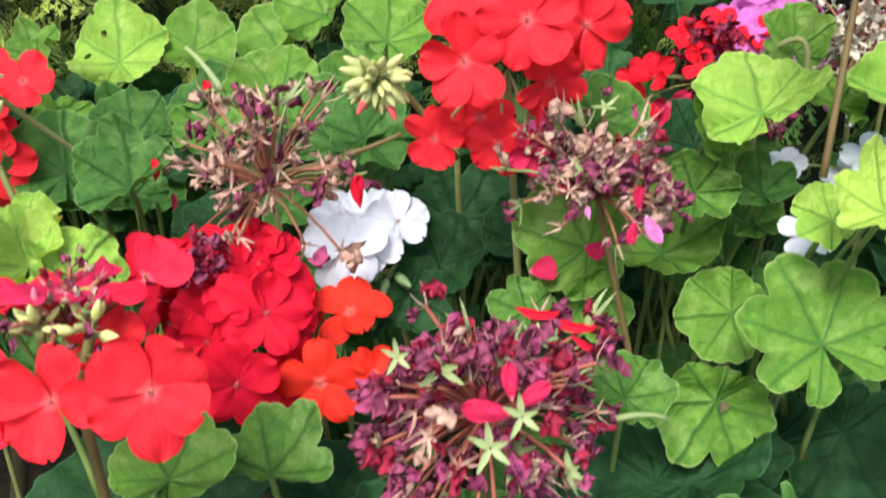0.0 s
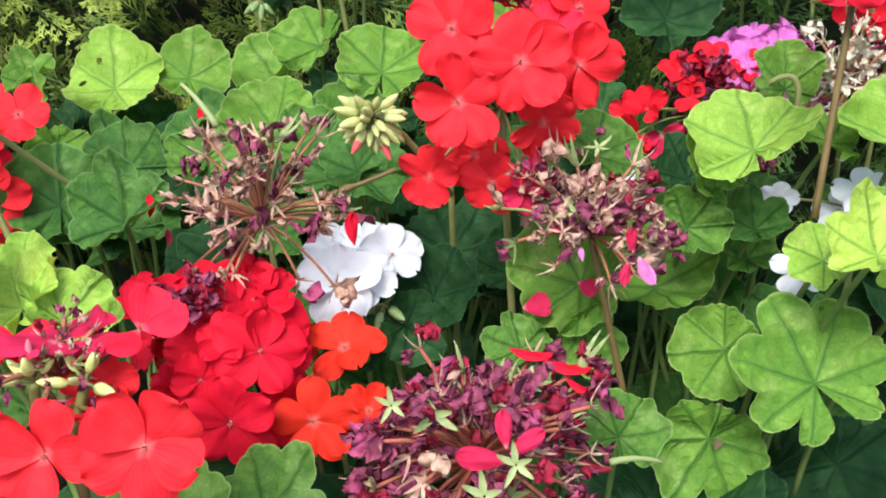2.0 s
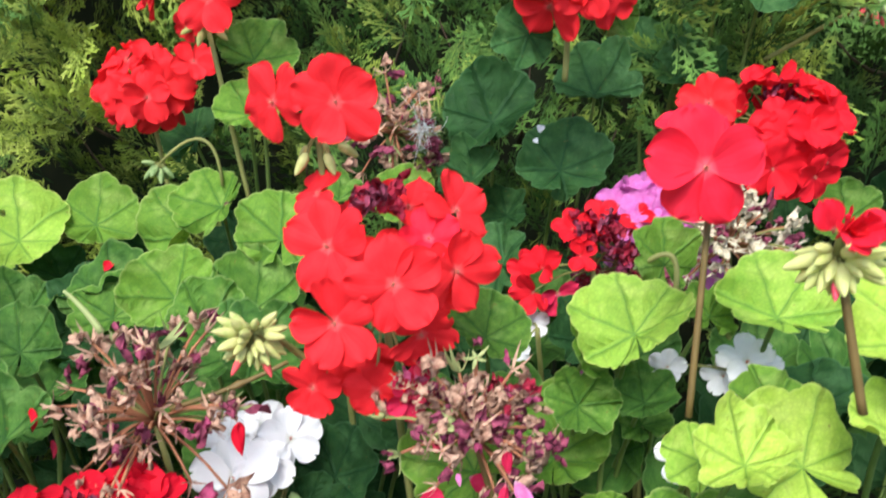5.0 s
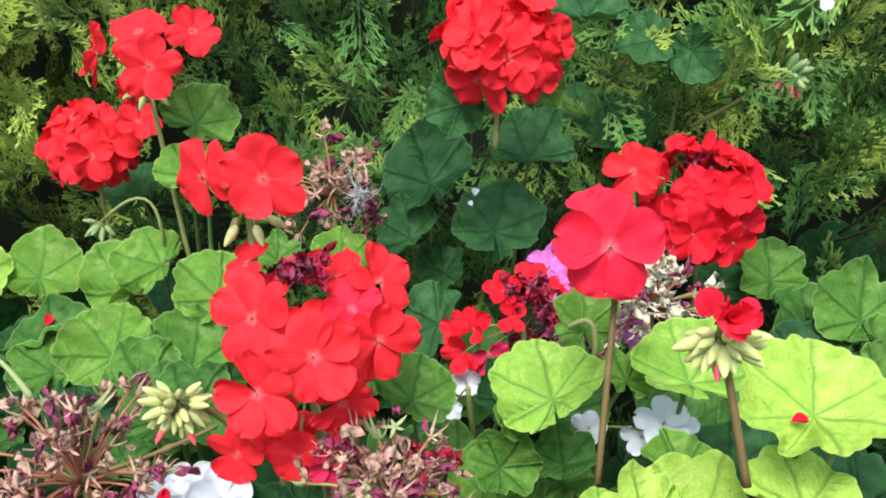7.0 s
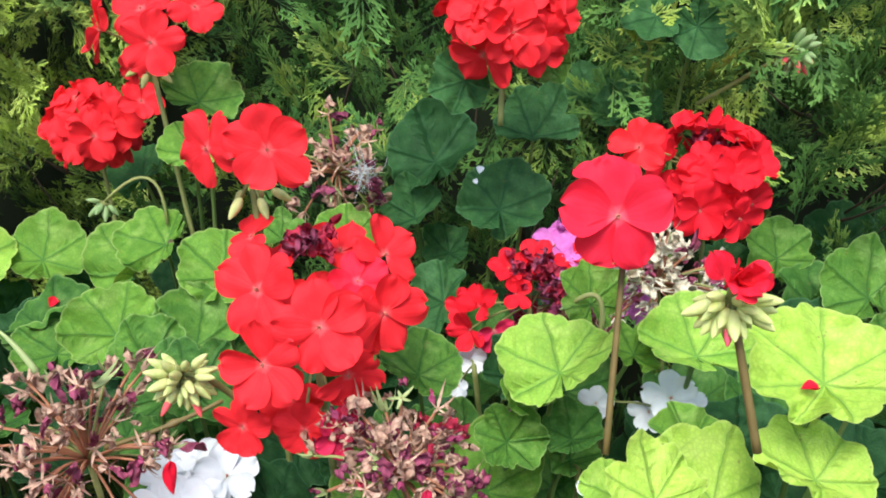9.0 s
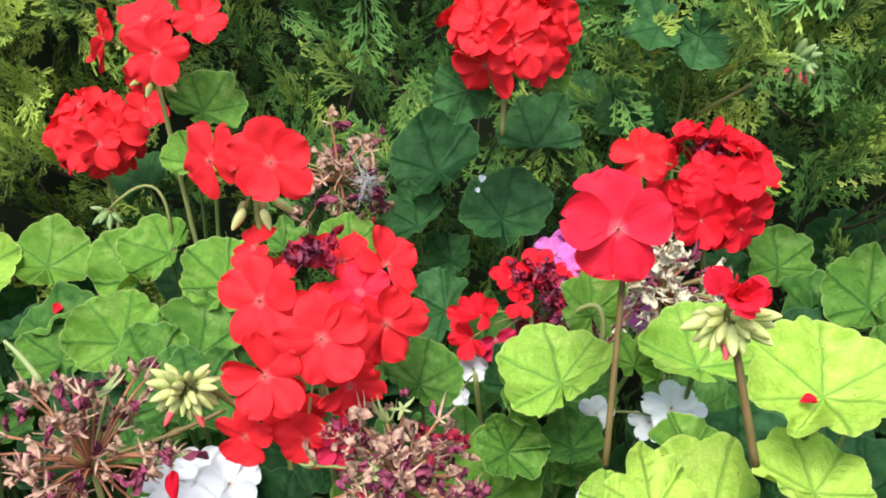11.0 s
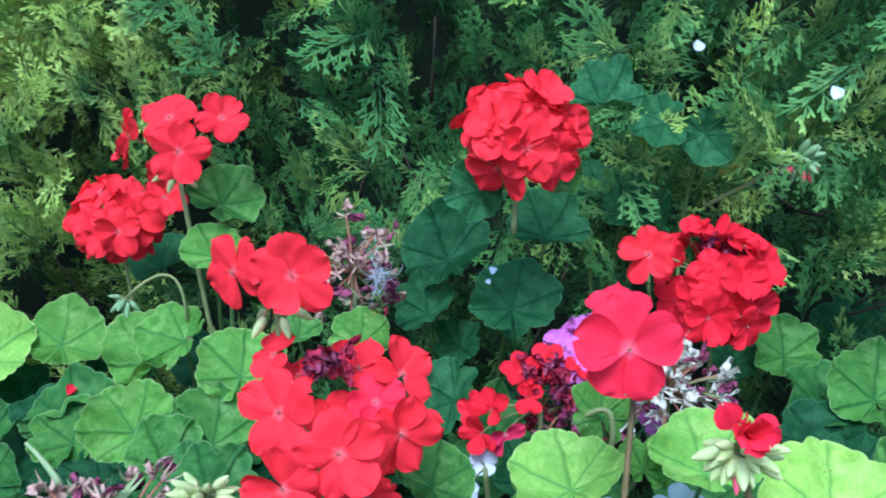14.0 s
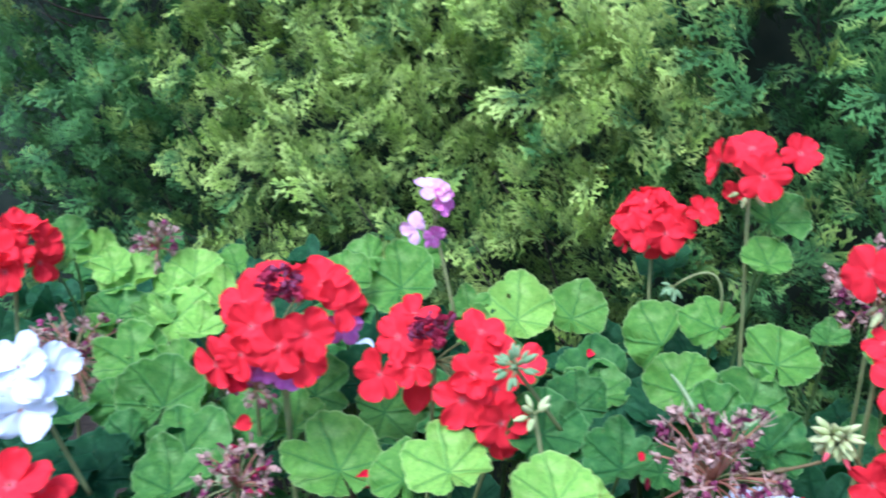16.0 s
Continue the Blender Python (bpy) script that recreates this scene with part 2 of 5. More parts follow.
def part(name, data, parent, m=None, label=""):
    """One mesh object under a thing or a part; m is its pose in the world."""
    ob = new(name, data)
    m = m or Matrix.Identity(4)
    ob.parent = parent
    ob.matrix_parent_inverse = WORLD[parent].inverted()
    ob.matrix_basis = m
    WORLD[ob] = m.copy()
    return tagged(ob, label) if label else ob


def basis(place, z, x, scale=1.0):
    """A pose at place whose z axis is z, with x laid as near to x as it goes."""
    z = Vector(z).normalized()
    x = Vector(x)
    x = x - z * x.dot(z)
    if x.length < 1e-4:
        x = z.orthogonal()
    x.normalize()
    y = z.cross(x)
    s = scale if isinstance(scale, tuple) else (scale,) * 3
    m = Matrix((x * s[0], y * s[1], z * s[2])).transposed().to_4x4()
    m.translation = Vector(place)
    return m


def arc(a, b, bow=(0, 0, 0), n=8):
    a, b, bow = Vector(a), Vector(b), Vector(bow)
    return [a.lerp(b, i / n) + bow * (4 * (i / n) * (1 - i / n)) for i in range(n + 1)]


def tube_data(points, r0, r1, sides=6, knots=()):
    """Vertices and faces of a tapered tube along points, thickened at the knots (0 to 1)."""
    verts, faces, n = [], [], len(points)
    up = Vector((0.31, 0.17, 0.93))
    for i, p in enumerate(points):
        d = (points[min(i + 1, n - 1)] - points[max(i - 1, 0)]).normalized()
        x = d.cross(up)
        if x.length < 0.05:
            x = d.cross(Vector((1, 0, 0)))
        x.normalize()
        y = d.cross(x)
        f = i / (n - 1)
        r = r0 + (r1 - r0) * f
        for k in knots:
            r *= 1 + 0.9 * math.exp(-((f - k) / 0.035) ** 2)
        for s in range(sides):
            a = 2 * math.pi * s / sides
            verts.append(p + x * (r * math.cos(a)) + y * (r * math.sin(a)))
    for i in range(n - 1):
        for s in range(sides):
            t = (s + 1) % sides
            faces.append((i * sides + s, i * sides + t, (i + 1) * sides + t, (i + 1) * sides + s))
    faces.append(tuple(range(sides))[::-1])
    faces.append(tuple((n - 1) * sides + s for s in range(sides)))
    return verts, faces


def tube(name, points, r0, r1, material, sides=6, knots=()):
    return mesh(name, *tube_data(points, r0, r1, sides, knots), material)


# ---- petals, blades and other shared shapes ----
SHARED = {}


def shared(key, make):
    if key not in SHARED:
        SHARED[key] = make()
    return SHARED[key]


def petal_mesh(material, variant):
    """One obovate petal along +x, one floret's diameter being 1."""
    def make():
        rng = random.Random(variant * 7 + 3)
        n, w = 11, 9
        hw = rng.uniform(0.205, 0.248)
        curl, cup, ph = rng.uniform(-0.15, 0.08), rng.uniform(-0.16, 0.2), rng.uniform(0, 6)
        notch = rng.choice((0.0, 0.0, 0.05))
        verts, uvs, faces = [], [], []
        for i in range(n):
            t = i / (n - 1)
            t = t ** 0.85
            k = math.sin(math.pi / 2 * t / 0.66) ** 0.92 if t < 0.66 else math.sqrt(max(0, 1 - ((t - 0.66) / 0.345) ** 2))
            for j in range(w):
                s = -1 + 2 * j / (w - 1)
                x = 0.01 + 0.49 * t - notch * t ** 8 * (1 - abs(s))
                x -= 0.035 * s * s * (1 - t) * t
                y = s * max(0.012, hw * k * (1 + 0.03 * math.sin(9 * t + ph + s)))
                z = curl * t * t + cup * s * s * k * 0.5 + 0.03 * math.sin(6 * t + 3 * s + ph) * t + 0.022 * math.sin(6 * s + ph) * t
                verts.append((x, y, z))
                uvs.append((0.5 + 0.5 * s, t))
        for i in range(n - 1):
            for j in range(w - 1):
                a = i * w + j
                faces.append((a, a + w, a + w + 1, a + 1))
        return mesh("petal", verts, faces, material, uvs)
    return shared(("petal", material.name, variant), make)


def eye_mesh():
    """The throat of a floret: a small cup with stamens."""
    def make():
        verts, faces = tube_data([Vector((0, 0, -0.07)), Vector((0, 0, -0.01)), Vector((0, 0, 0.02))], 0.014, 0.022, 8)
        for k in range(6):
            a = k * 1.05
            top = Vector((0.02 * math.cos(a), 0.02 * math.sin(a), 0.06 + 0.02 * (k % 2)))
            v, f = tube_data([Vector((0, 0, 0)), top * 0.6, top], 0.004, 0.006, 4)
            faces += [tuple(i + len(verts) for i in q) for q in f]
            verts += v
        return mesh("floret", verts, faces, EYE)
    return shared("eye", make)


def calyx_mesh(material, lifted=1.0, variant=0):
    """Five pointed, unevenly curled sepals, about 1 across, z is outward."""
    def make():
        rng = random.Random(variant * 19 + 2)
        verts, faces = [], []
        wide = 1.25 if material is SEPAL else 0.72
        for k in range(5):
            a = 2 * math.pi * k / 5 + rng.uniform(-0.5, 0.5)
            lift = rng.uniform(0.1, 1.0) * lifted
            size, twist = rng.uniform(0.6, 1.2), rng.uniform(-0.25, 0.25)
            c, s = math.cos(a), math.sin(a)
            prof = ((0.03, 0.04, 0), (0.2, 0.07, 0.05), (0.38, 0.05, 0.18), (0.5, 0.03, 0.30), (0.56, 0.004, 0.42))
            base = len(verts)
            for x, h, z in prof:
                for side in (-1, 0, 1):
                    y = side * h * wide + twist * x
                    x2 = x * size / (1 + 0.3 * (lifted - 1))
                    verts.append((x2 * c - y * s, x2 * s + y * c, z * lift * size + (0.03 if side else 0)))
            for i in range(4):
                for j in range(2):
                    q = base + i * 3 + j
                    faces.append((q, q + 3, q + 4, q + 1))
        return mesh("calyx", verts, faces, material)
    return shared(("calyx", material.name, lifted, variant), make)


def shrivel_mesh(material, variant):
    """A crumpled dry petal, about 1 long along +z."""
    def make():
        rng = random.Random(variant * 13 + 5)
        n, w = 7, 6
        verts, faces = [], []
        tw, bend, ph = rng.uniform(-4.5, 4.5), rng.uniform(-0.8, 0.8), rng.uniform(0, 6)
        for i in range(n):
            t = i / (n - 1)
            half = 0.21 * math.sin(math.pi * (0.1 + 0.84 * t)) * rng.uniform(0.6, 1.35)
            for j in range(w):
                s = -1 + 2 * j / (w - 1)
                a = tw * t + ph
                y = s * half
                fold = 0.19 * math.sin(5.5 * s + ph + 7 * t) * (0.3 + t) + rng.uniform(-0.045, 0.045)
                verts.append((y * math.cos(a) - fold * math.sin(a) + bend * t * t, y * math.sin(a) + fold * math.cos(a), t + rng.uniform(-0.05, 0.05)))
        for i in range(n - 1):
            for j in range(w - 1):
                q = i * w + j
                faces.append((q, q + w, q + w + 1, q + 1))
        return mesh("withered_petal", verts, faces, material)
    return shared(("shrivel", material.name, variant), make)


def crumple_mesh(material, variant):
    """A petal crumpled like tissue, about 1 across."""
    def make():
        n = 9
        verts, faces = [], []
        off = Vector((variant * 3.7, variant * 1.9, 5.1))
        for i in range(n):
            for j in range(n):
                p = Vector((i / (n - 1) - 0.5, j / (n - 1) - 0.5, 0))
                p *= 1.0 - 0.55 * max(0, p.length - 0.42) / 0.3
                q = p + noise.noise_vector(p * 3.1 + off) * 0.42 + noise.noise_vector(p * 8.0 + off) * 0.13
                q.z += 0.24 * math.sin(8.5 * p.x + 5.0 * p.y + variant)
                q.x *= 0.72
                q.z += 0.5
                verts.append(q)
        for i in range(n - 1):
            for j in range(n - 1):
                a = i * n + j
                faces.append((a, a + n, a + n + 1, a + 1))
        return mesh("withered_petal", verts, faces, material)
    return shared(("crumple", material.name, variant), make)


def bud_mesh(material):
    """A teardrop bud 1 long along +z with ribbed sepals."""
    def make():
        verts, faces = [], []
        prof = ((0.0, 0.06), (0.08, 0.15), (0.25, 0.205), (0.5, 0.20), (0.75, 0.145), (0.92, 0.075), (1.0, 0.015))
        for z, r in prof:
            for s in range(10):
                a = 2 * math.pi * s / 10
                q = r * (1 + 0.05 * (-1) ** s)
                verts.append((q * math.cos(a), q * math.sin(a), z))
        for i in range(len(prof) - 1):
            for s in range(10):
                t = (s + 1) % 10
                faces.append((i * 10 + s, i * 10 + t, (i + 1) * 10 + t, (i + 1) * 10 + s))
        return mesh("bud", verts, faces, material)
    return shared(("bud", material.name), make)


def leaf_mesh(material, variant, depth=0.0, holes=(), coarse=False, cut=1.0, ruff=1.0):
    """A round, shallowly lobed and scalloped blade. The stalk joins at the origin, the tip lies along +x, mean radius about 1.
    depth: how deeply the lobes are cut; holes: (x, y, radius) of bites; coarse: for leaves deep in the bed;
    cut, ruff: more or less notched or frilled than usual."""
    def make():
        rng = random.Random(variant * 31 + 11)
        nth, nr = (309, 44) if holes else ((78, 6) if coarse else (173, 9))
        gap = rng.uniform(-0.2, 0.2)
        spiral = rng.choice((-1, 1)) * (0.14 if gap < 0.06 else 0.03)
        cup, fold, wave = rng.uniform(-0.06, 0.3), rng.uniform(0.025, 0.05), rng.uniform(0.05, 0.16)
        ph, bias = rng.uniform(0, 6), rng.uniform(-0.08, 0.08)
        cuts = [rng.choice((0.05, 0.07, 0.1, 0.14, 0.28)) * rng.uniform(0.8, 1.2) * cut + depth * rng.uniform(0.8, 1.6) for _ in range(8)]
        swell = [rng.uniform(0.95, 1.07) for _ in range(7)]
        tilts = [rng.uniform(-0.15, 0.15) for _ in range(7)]
        waves = rng.choice((2, 2.5, 3, 3.5))
        roll = rng.uniform(-0.16, 0.16)
        teeth = rng.choice((19.5, 21.5, 23.5))
        bend, lean = rng.uniform(0.25, 1.0), rng.uniform(-0.6, 0.6)
        ruffle, curls = rng.uniform(0.04, 0.095) * ruff, rng.choice((7, 8, 9))
        verts, uvs, faces, flat = [], [], [], []
        for i in range(nth):
            f = i / (nth - 1)
            a = (2 * f - 1) * (math.pi - gap)
            i7 = round(f * 7)
            lobe, share = min(6, int(f * 7)), math.sin(math.pi * ((f * 7) % 1.0))
            notch = cuts[i7] * math.exp(-(abs(f * 7 - i7) / 0.2) ** 1.1)
            grow = 1 + (swell[lobe] - 1) * share ** 2
            scal = abs(math.sin(math.pi * teeth * f + 0.6 * math.sin(9 * f + ph)))
            out = (0.60 + 0.42 * math.cos(a * 0.5) ** 2) * (1 - notch) * grow + 0.042 * scal ** 0.62
            out *= 1 + 0.04 * math.sin(2 * a + ph) + bias * math.sin(a)
            for j in range(nr):
                v = (j / (nr - 1)) ** 0.9
                rr = out * v
                z = cup * rr * rr + fold * math.cos(2 * math.pi * 7 * f) * v ** 1.5 + wave * v * v * math.sin(waves * a + ph)
                z += 0.012 * v * math.sin(11 * v + 14 * f + ph) + roll * rr * rr * math.cos(2 * a + ph)
                z += tilts[lobe] * v ** 1.4 * share ** 2 + ruffle * v ** 3 * math.sin(curls * a + ph)
                z += spiral * v * (a / math.pi) ** 3 + 0.02 * v ** 6 * math.sin(math.pi * teeth * f + ph)
                x, y = rr * math.cos(a), rr * math.sin(a)
                back = x * math.cos(lean) + y * math.sin(lean)
                if back < 0.1:  # the lobes beside the stalk fold up into a funnel
                    k = bend * min(1.0, (0.1 - back) / 0.4)
                    d = (back - 0.1) * (1 - math.cos(k))
                    z += (0.1 - back) * math.sin(k)
                    x, y = x - d * math.cos(lean), y - d * math.sin(lean)
                verts.append((x, y, z))
                flat.append((rr * math.cos(a), rr * math.sin(a)))
                uvs.append((f, v))
        for i in range(nth - 1):
            for j in range(nr - 1):
                q = i * nr + j
                if any(math.hypot(flat[q][0] - hx, flat[q][1] - hy) < hr * (1 + 0.25 * math.sin(i * 0.37)) for hx, hy, hr in holes):
                    continue
                faces.append((q, q + nr, q + nr + 1, q + 1))
        return mesh("leaf", verts, faces, material, uvs)
    return shared(("leaf", material.name, variant, depth, holes, coarse, cut, ruff), make)


# ---- kinds of things ----
PLANTS = []


def plant(x, y):
    """The root of one geranium, with its woody stem."""
    ob = thing("geranium_plant", (x, y, 0), "bushy green geranium plant with rounded scalloped leaves", "plant", "geraniums in the bed")
    top = Vector((x + 0.02, y - 0.02, 0.34))
    part("stem", tube("stem", arc((x, y, -0.01), top, (0.02, 0.01, 0), 8), 0.011, 0.007, WOODY, 7, (0.3, 0.55, 0.8)), ob)
    PLANTS.append((ob, Vector((x, y, 0)), top))
    return ob


def leaf(place, normal, tip, radius, material, variant=0, depth=0.0, stalk=True, label="", holes=(), coarse=False, cut=1.0, ruff=1.0):
    place = Vector(place)
    ob, foot, top = min(PLANTS, key=lambda p: (p[1].xy - place.xy).length)
    m = basis(place, normal, tip, radius)
    blade = part("leaf", leaf_mesh(material, variant, depth, holes, coarse, cut, ruff), ob, m, label)
    if stalk:
        low = Vector((place.x * 0.8 + foot.x * 0.2, place.y * 0.85 + foot.y * 0.15 + 0.05, max(0.14, place.z - 0.17)))
        n = Vector(normal).normalized()
        pts = arc(low, place - n * 0.0015, Vector((0, 0, 0.012)) - n * 0.03, 9)
        part("petiole", tube("petiole", pts, 0.0021, 0.0015, PETIOLE, 6), blade)
    return blade


def floret(parent, place, normal, roll, size, material, lift=14, seed=0, missing=(), slim=1.0):
    """Five petals round a throat; roll is a direction that one petal follows."""
    rng = random.Random(seed * 101 + int(size * 1e5))
    m = basis(place, normal, roll, size)
    eye = part("floret", eye_mesh(), parent, m)
    for k in range(5):
        if k in missing:
            continue
        a = 72 * k + rng.uniform(-9, 9)
        up = lift + rng.uniform(-9, 9)
        s = rng.uniform(0.92, 1.06)
        pm = m @ pose(0, 0, 0.012 * (k % 2) + 0.004 * k, 0, 0, a) @ pose(0, 0, 0, rng.uniform(-14, 14), -up, 0) @ Matrix.Diagonal((s, s * slim * rng.uniform(0.86, 1.06), s, 1))
        part("petal", petal_mesh(material, rng.randrange(8)), eye, pm)
    return eye


def stalk_of(ob, base, hub, r=0.0024, material=None, bow=(0, 0, 0), knots=()):
    part("stalk", tube("stalk", arc(base, hub, bow, 10), r * 1.15, r, material or STALK, 7, knots), ob)


def pedicel(ob, a, b, r=0.0009, material=None):
    a, b = Vector(a), Vector(b)
    part("pedicel", tube("pedicel", arc(a, b, (0, 0, (b - a).length * 0.08), 4), r, r * 0.9, material or STALK, 5), ob)


def ball_points(n, rng, low=-0.35):
    """Even directions over a ball, down to z = low."""
    out = []
    for i in range(n):
        z = 1 - (1 - low) * (i + 0.5) / n
        a = i * 2.39996 + rng.uniform(-0.25, 0.25)
        r = math.sqrt(1 - z * z)
        out.append(Vector((r * math.cos(a), r * math.sin(a), z)))
    return out


def flower(base, hub, label, material, flat=(), n=0, radius=0.04, size=0.036, axis=(0, 0, 1), seed=1, wilted=0, buds=0,
           stalk_material=None, bow=(0, 0, 0), low=-0.25, wilt_at=None, group="red geranium flower heads", bud_material=None, lift=14, r=0.0019, slim=1.0):
    """A geranium flower head on its stalk. flat: placed florets (place, normal, roll, size[, material[, missing petals]]);
    n: further florets spread over the ball; wilted: shrivelled florets in the middle; buds: hanging buds below."""
    rng = random.Random(seed)
    hub = Vector(hub)
    ob = thing("geranium_flower", base, label, "flower", group)
    stalk_of(ob, base, hub, r, stalk_material, bow)
    for i, f in enumerate(flat):
        place, normal = Vector(f[0]), Vector(f[1]).normalized()
        mat = f[4] if len(f) > 4 and f[4] else material
        gone = f[5] if len(f) > 5 else ()
        floret(ob, place, normal, f[2], f[3], mat, lift, seed + i, gone, slim)
        pedicel(ob, hub, place - normal * (0.06 * f[3]), material=stalk_material)
    turn = Vector(axis).to_track_quat("Z", "Y")
    for i, d in enumerate(ball_points(n, rng, low)):
        d = turn @ d
        d = (d + Vector((rng.uniform(-0.2, 0.2), rng.uniform(-0.2, 0.2), rng.uniform(-0.2, 0.2)))).normalized()
        place = hub + d * radius * rng.uniform(0.86, 1.1)
        floret(ob, place, d + Vector((0, -0.15, 0.1)), Vector((rng.uniform(-1, 1), rng.uniform(-1, 1), rng.uniform(-1, 1))), size * rng.uniform(0.88, 1.12), material, lift + rng.uniform(-10, 22), seed * 50 + i)
        pedicel(ob, hub, place - d * 0.002, material=stalk_material)
    for i in range(wilted):
        d = (turn @ Vector((rng.uniform(-0.6, 0.6), rng.uniform(-0.6, 0.6), 1))).normalized()
        place = (Vector(wilt_at) if wilt_at else hub) + d * radius * rng.uniform(0.55, 1.0) * (0.7 if wilt_at else 1.0)
        part("withered_petal", (crumple_mesh if i % 2 else shrivel_mesh)(WITHERED if i % 3 == 0 else WINE, i % 6), ob, basis(place, d + Vector((rng.uniform(-0.8, 0.8), rng.uniform(-0.8, 0.8), 0)), (rng.uniform(-1, 1), 1, 0), rng.uniform(0.008, 0.014)), "shrivelled dark crimson petal")
    for i in range(buds):
        a = i * 2.4 + seed
        d = (turn @ Vector((math.cos(a), math.sin(a), rng.uniform(-1.5, -0.4)))).normalized()
        place = hub + d * radius * 0.35
        pedicel(ob, hub, place)
        part("bud", bud_mesh(bud_material or BUD), ob, basis(place, d, (1, 0, 0), rng.uniform(0.0105, 0.0145)), "pale green bud")
    return ob


def withered(base, hub, label, radius=0.05, n=40, axis=(0, 0, 1), seed=1, low=-0.4, straw=0.55, purple=0.9, stalk_material=None, bow=(0, 0, 0),
             petals=(), knots=(), side=None, size=1.0, crumpled=0.5, stars=(), open_share=0.3, r=0.0019, dry_share=0.88, pedicel_material=None, dry=None):
    """A spent head: bare pedicels with dry stars and shrivelled purple petals. petals: few still red (place, normal, roll, length, material)."""
    rng = random.Random(seed * 17)
    hub = Vector(hub)
    ob = thing("withered_geranium", base, label, "flower", "withered geranium heads")
    stalk_of(ob, base, hub, r, stalk_material, bow, knots)
    tan = dry or STRAW
    turn = Vector(axis).to_track_quat("Z", "Y")
    for i, d in enumerate(ball_points(n, rng, low)):
        d = (turn @ d + Vector((rng.gauss(0, 0.3), rng.gauss(0, 0.3), rng.gauss(0, 0.3)))).normalized()
        end = hub + d * radius * rng.uniform(0.35, 1.1)
        pedicel(ob, hub, end, 0.00095, pedicel_material or (DRYSTALK if rng.random() < 0.7 else STALK))
        parched = rng.random() < dry_share
        s = rng.uniform(0.010, 0.0155) * size
        part("calyx", calyx_mesh(tan if parched else SEPAL, 1.0 if rng.random() < open_share else 2.2, rng.randrange(5)), ob, basis(end, d + Vector((rng.uniform(-0.5, 0.5), rng.uniform(-0.5, 0.5), rng.uniform(-0.5, 0.5))), (rng.uniform(-1, 1), rng.uniform(-1, 1), 0.2), s))
        for q in range(5):
            if rng.random() < purple * (0.85, 0.7, 0.55, 0.45, 0.35)[q]:
                off = Vector((rng.uniform(-1, 1), rng.uniform(-1, 1), rng.uniform(-1, 1)))
                mat = (tan if rng.random() < 0.7 else WITHERED) if rng.random() < straw else (WITHERED if rng.random() < 0.4 else (WINE if rng.random() < 0.55 else ROSE))
                part("withered_petal", crumple_mesh(mat, rng.randrange(7)) if rng.random() < crumpled else shrivel_mesh(mat, rng.randrange(7)), ob, basis(end + off * 0.0035, d + off * 1.2, (rng.uniform(-1, 1), 1, rng.uniform(-1, 1)), rng.uniform(0.0055, 0.0115) * size), "")
    if side:
        part("side_stalk", tube("side_stalk", arc(side[0], side[1], (0, 0, -0.002), 14), 0.0016, 0.0013, RUST, 7, (0.58,)), ob, label="knotted brownish side stalk")
    for place, normal, s in stars:
        part("calyx", calyx_mesh(SEPAL, 1.0), ob, basis(place, normal, (1, 0, 0.3), s), "pale green star of sepals")
    for place, normal, roll, length, mat in petals:
        part("petal", petal_mesh(mat, 3), ob, basis(place, normal, roll, (length * 2, length * 0.95, length * 2)), "last fresh petal")
    return ob


def buds(base, hub, label, n=18, length=0.017, radius=0.012, axis=(0, 0, 1), seed=1, material=None, red=2, low=-0.6, bow=(0, 0, 0), stalk_material=None, tip_material=None, r=0.0017):
    """A cluster of unopened buds; a few show coloured tips."""
    rng = random.Random(seed * 5)
    hub = Vector(hub)
    ob = thing("geranium_bud_cluster", base, label, "flower bud", "geranium bud clusters")
    stalk_of(ob, base, hub, r, stalk_material, bow)
    turn = Vector(axis).to_track_quat("Z", "Y")
    for i, d in enumerate(ball_points(n, rng, low)):
        d = (turn @ d + Vector((rng.uniform(-0.2, 0.2), rng.uniform(-0.2, 0.2), rng.uniform(-0.3, 0.1)))).normalized()
        place = hub + d * radius
        pedicel(ob, hub, place, 0.0008)
        s = length * rng.uniform(0.75, 1.15)
        m = basis(place, d, (1, 0.3, 0), s)
        one = part("bud", bud_mesh(material or BUD), ob, m)
        if i < red * 4 and i % 4 == 1:
            part("petal_tip", bud_mesh(tip_material or SCARLET), one, basis(place + d * s * 0.5, d, (1, 0, 0), (s * 0.75, s * 0.75, s * 0.85)), "red petals breaking out of the bud")
    return ob


def fallen_petal(place, normal, roll, length, material, label):
    ob = new("fallen_petal", petal_mesh(material, 2))
    ob.matrix_basis = basis(place, normal, roll, length * 2)
    return tagged(ob, label, "petal", "fallen petals")


def seed_pod(a, b, r):
    """A slender beaked pod from its foot a to its tip b."""
    pts = arc(a, b, (0, 0, 0.002), 9)
    v, f = tube_data(pts, r * 0.9, r * 0.4, 8)
    tagged(new("seed_pod", mesh("seed_pod", v, f, SEPAL)), "slender pale green beaked geranium seed pod", "seed pod", "geranium seed pods")


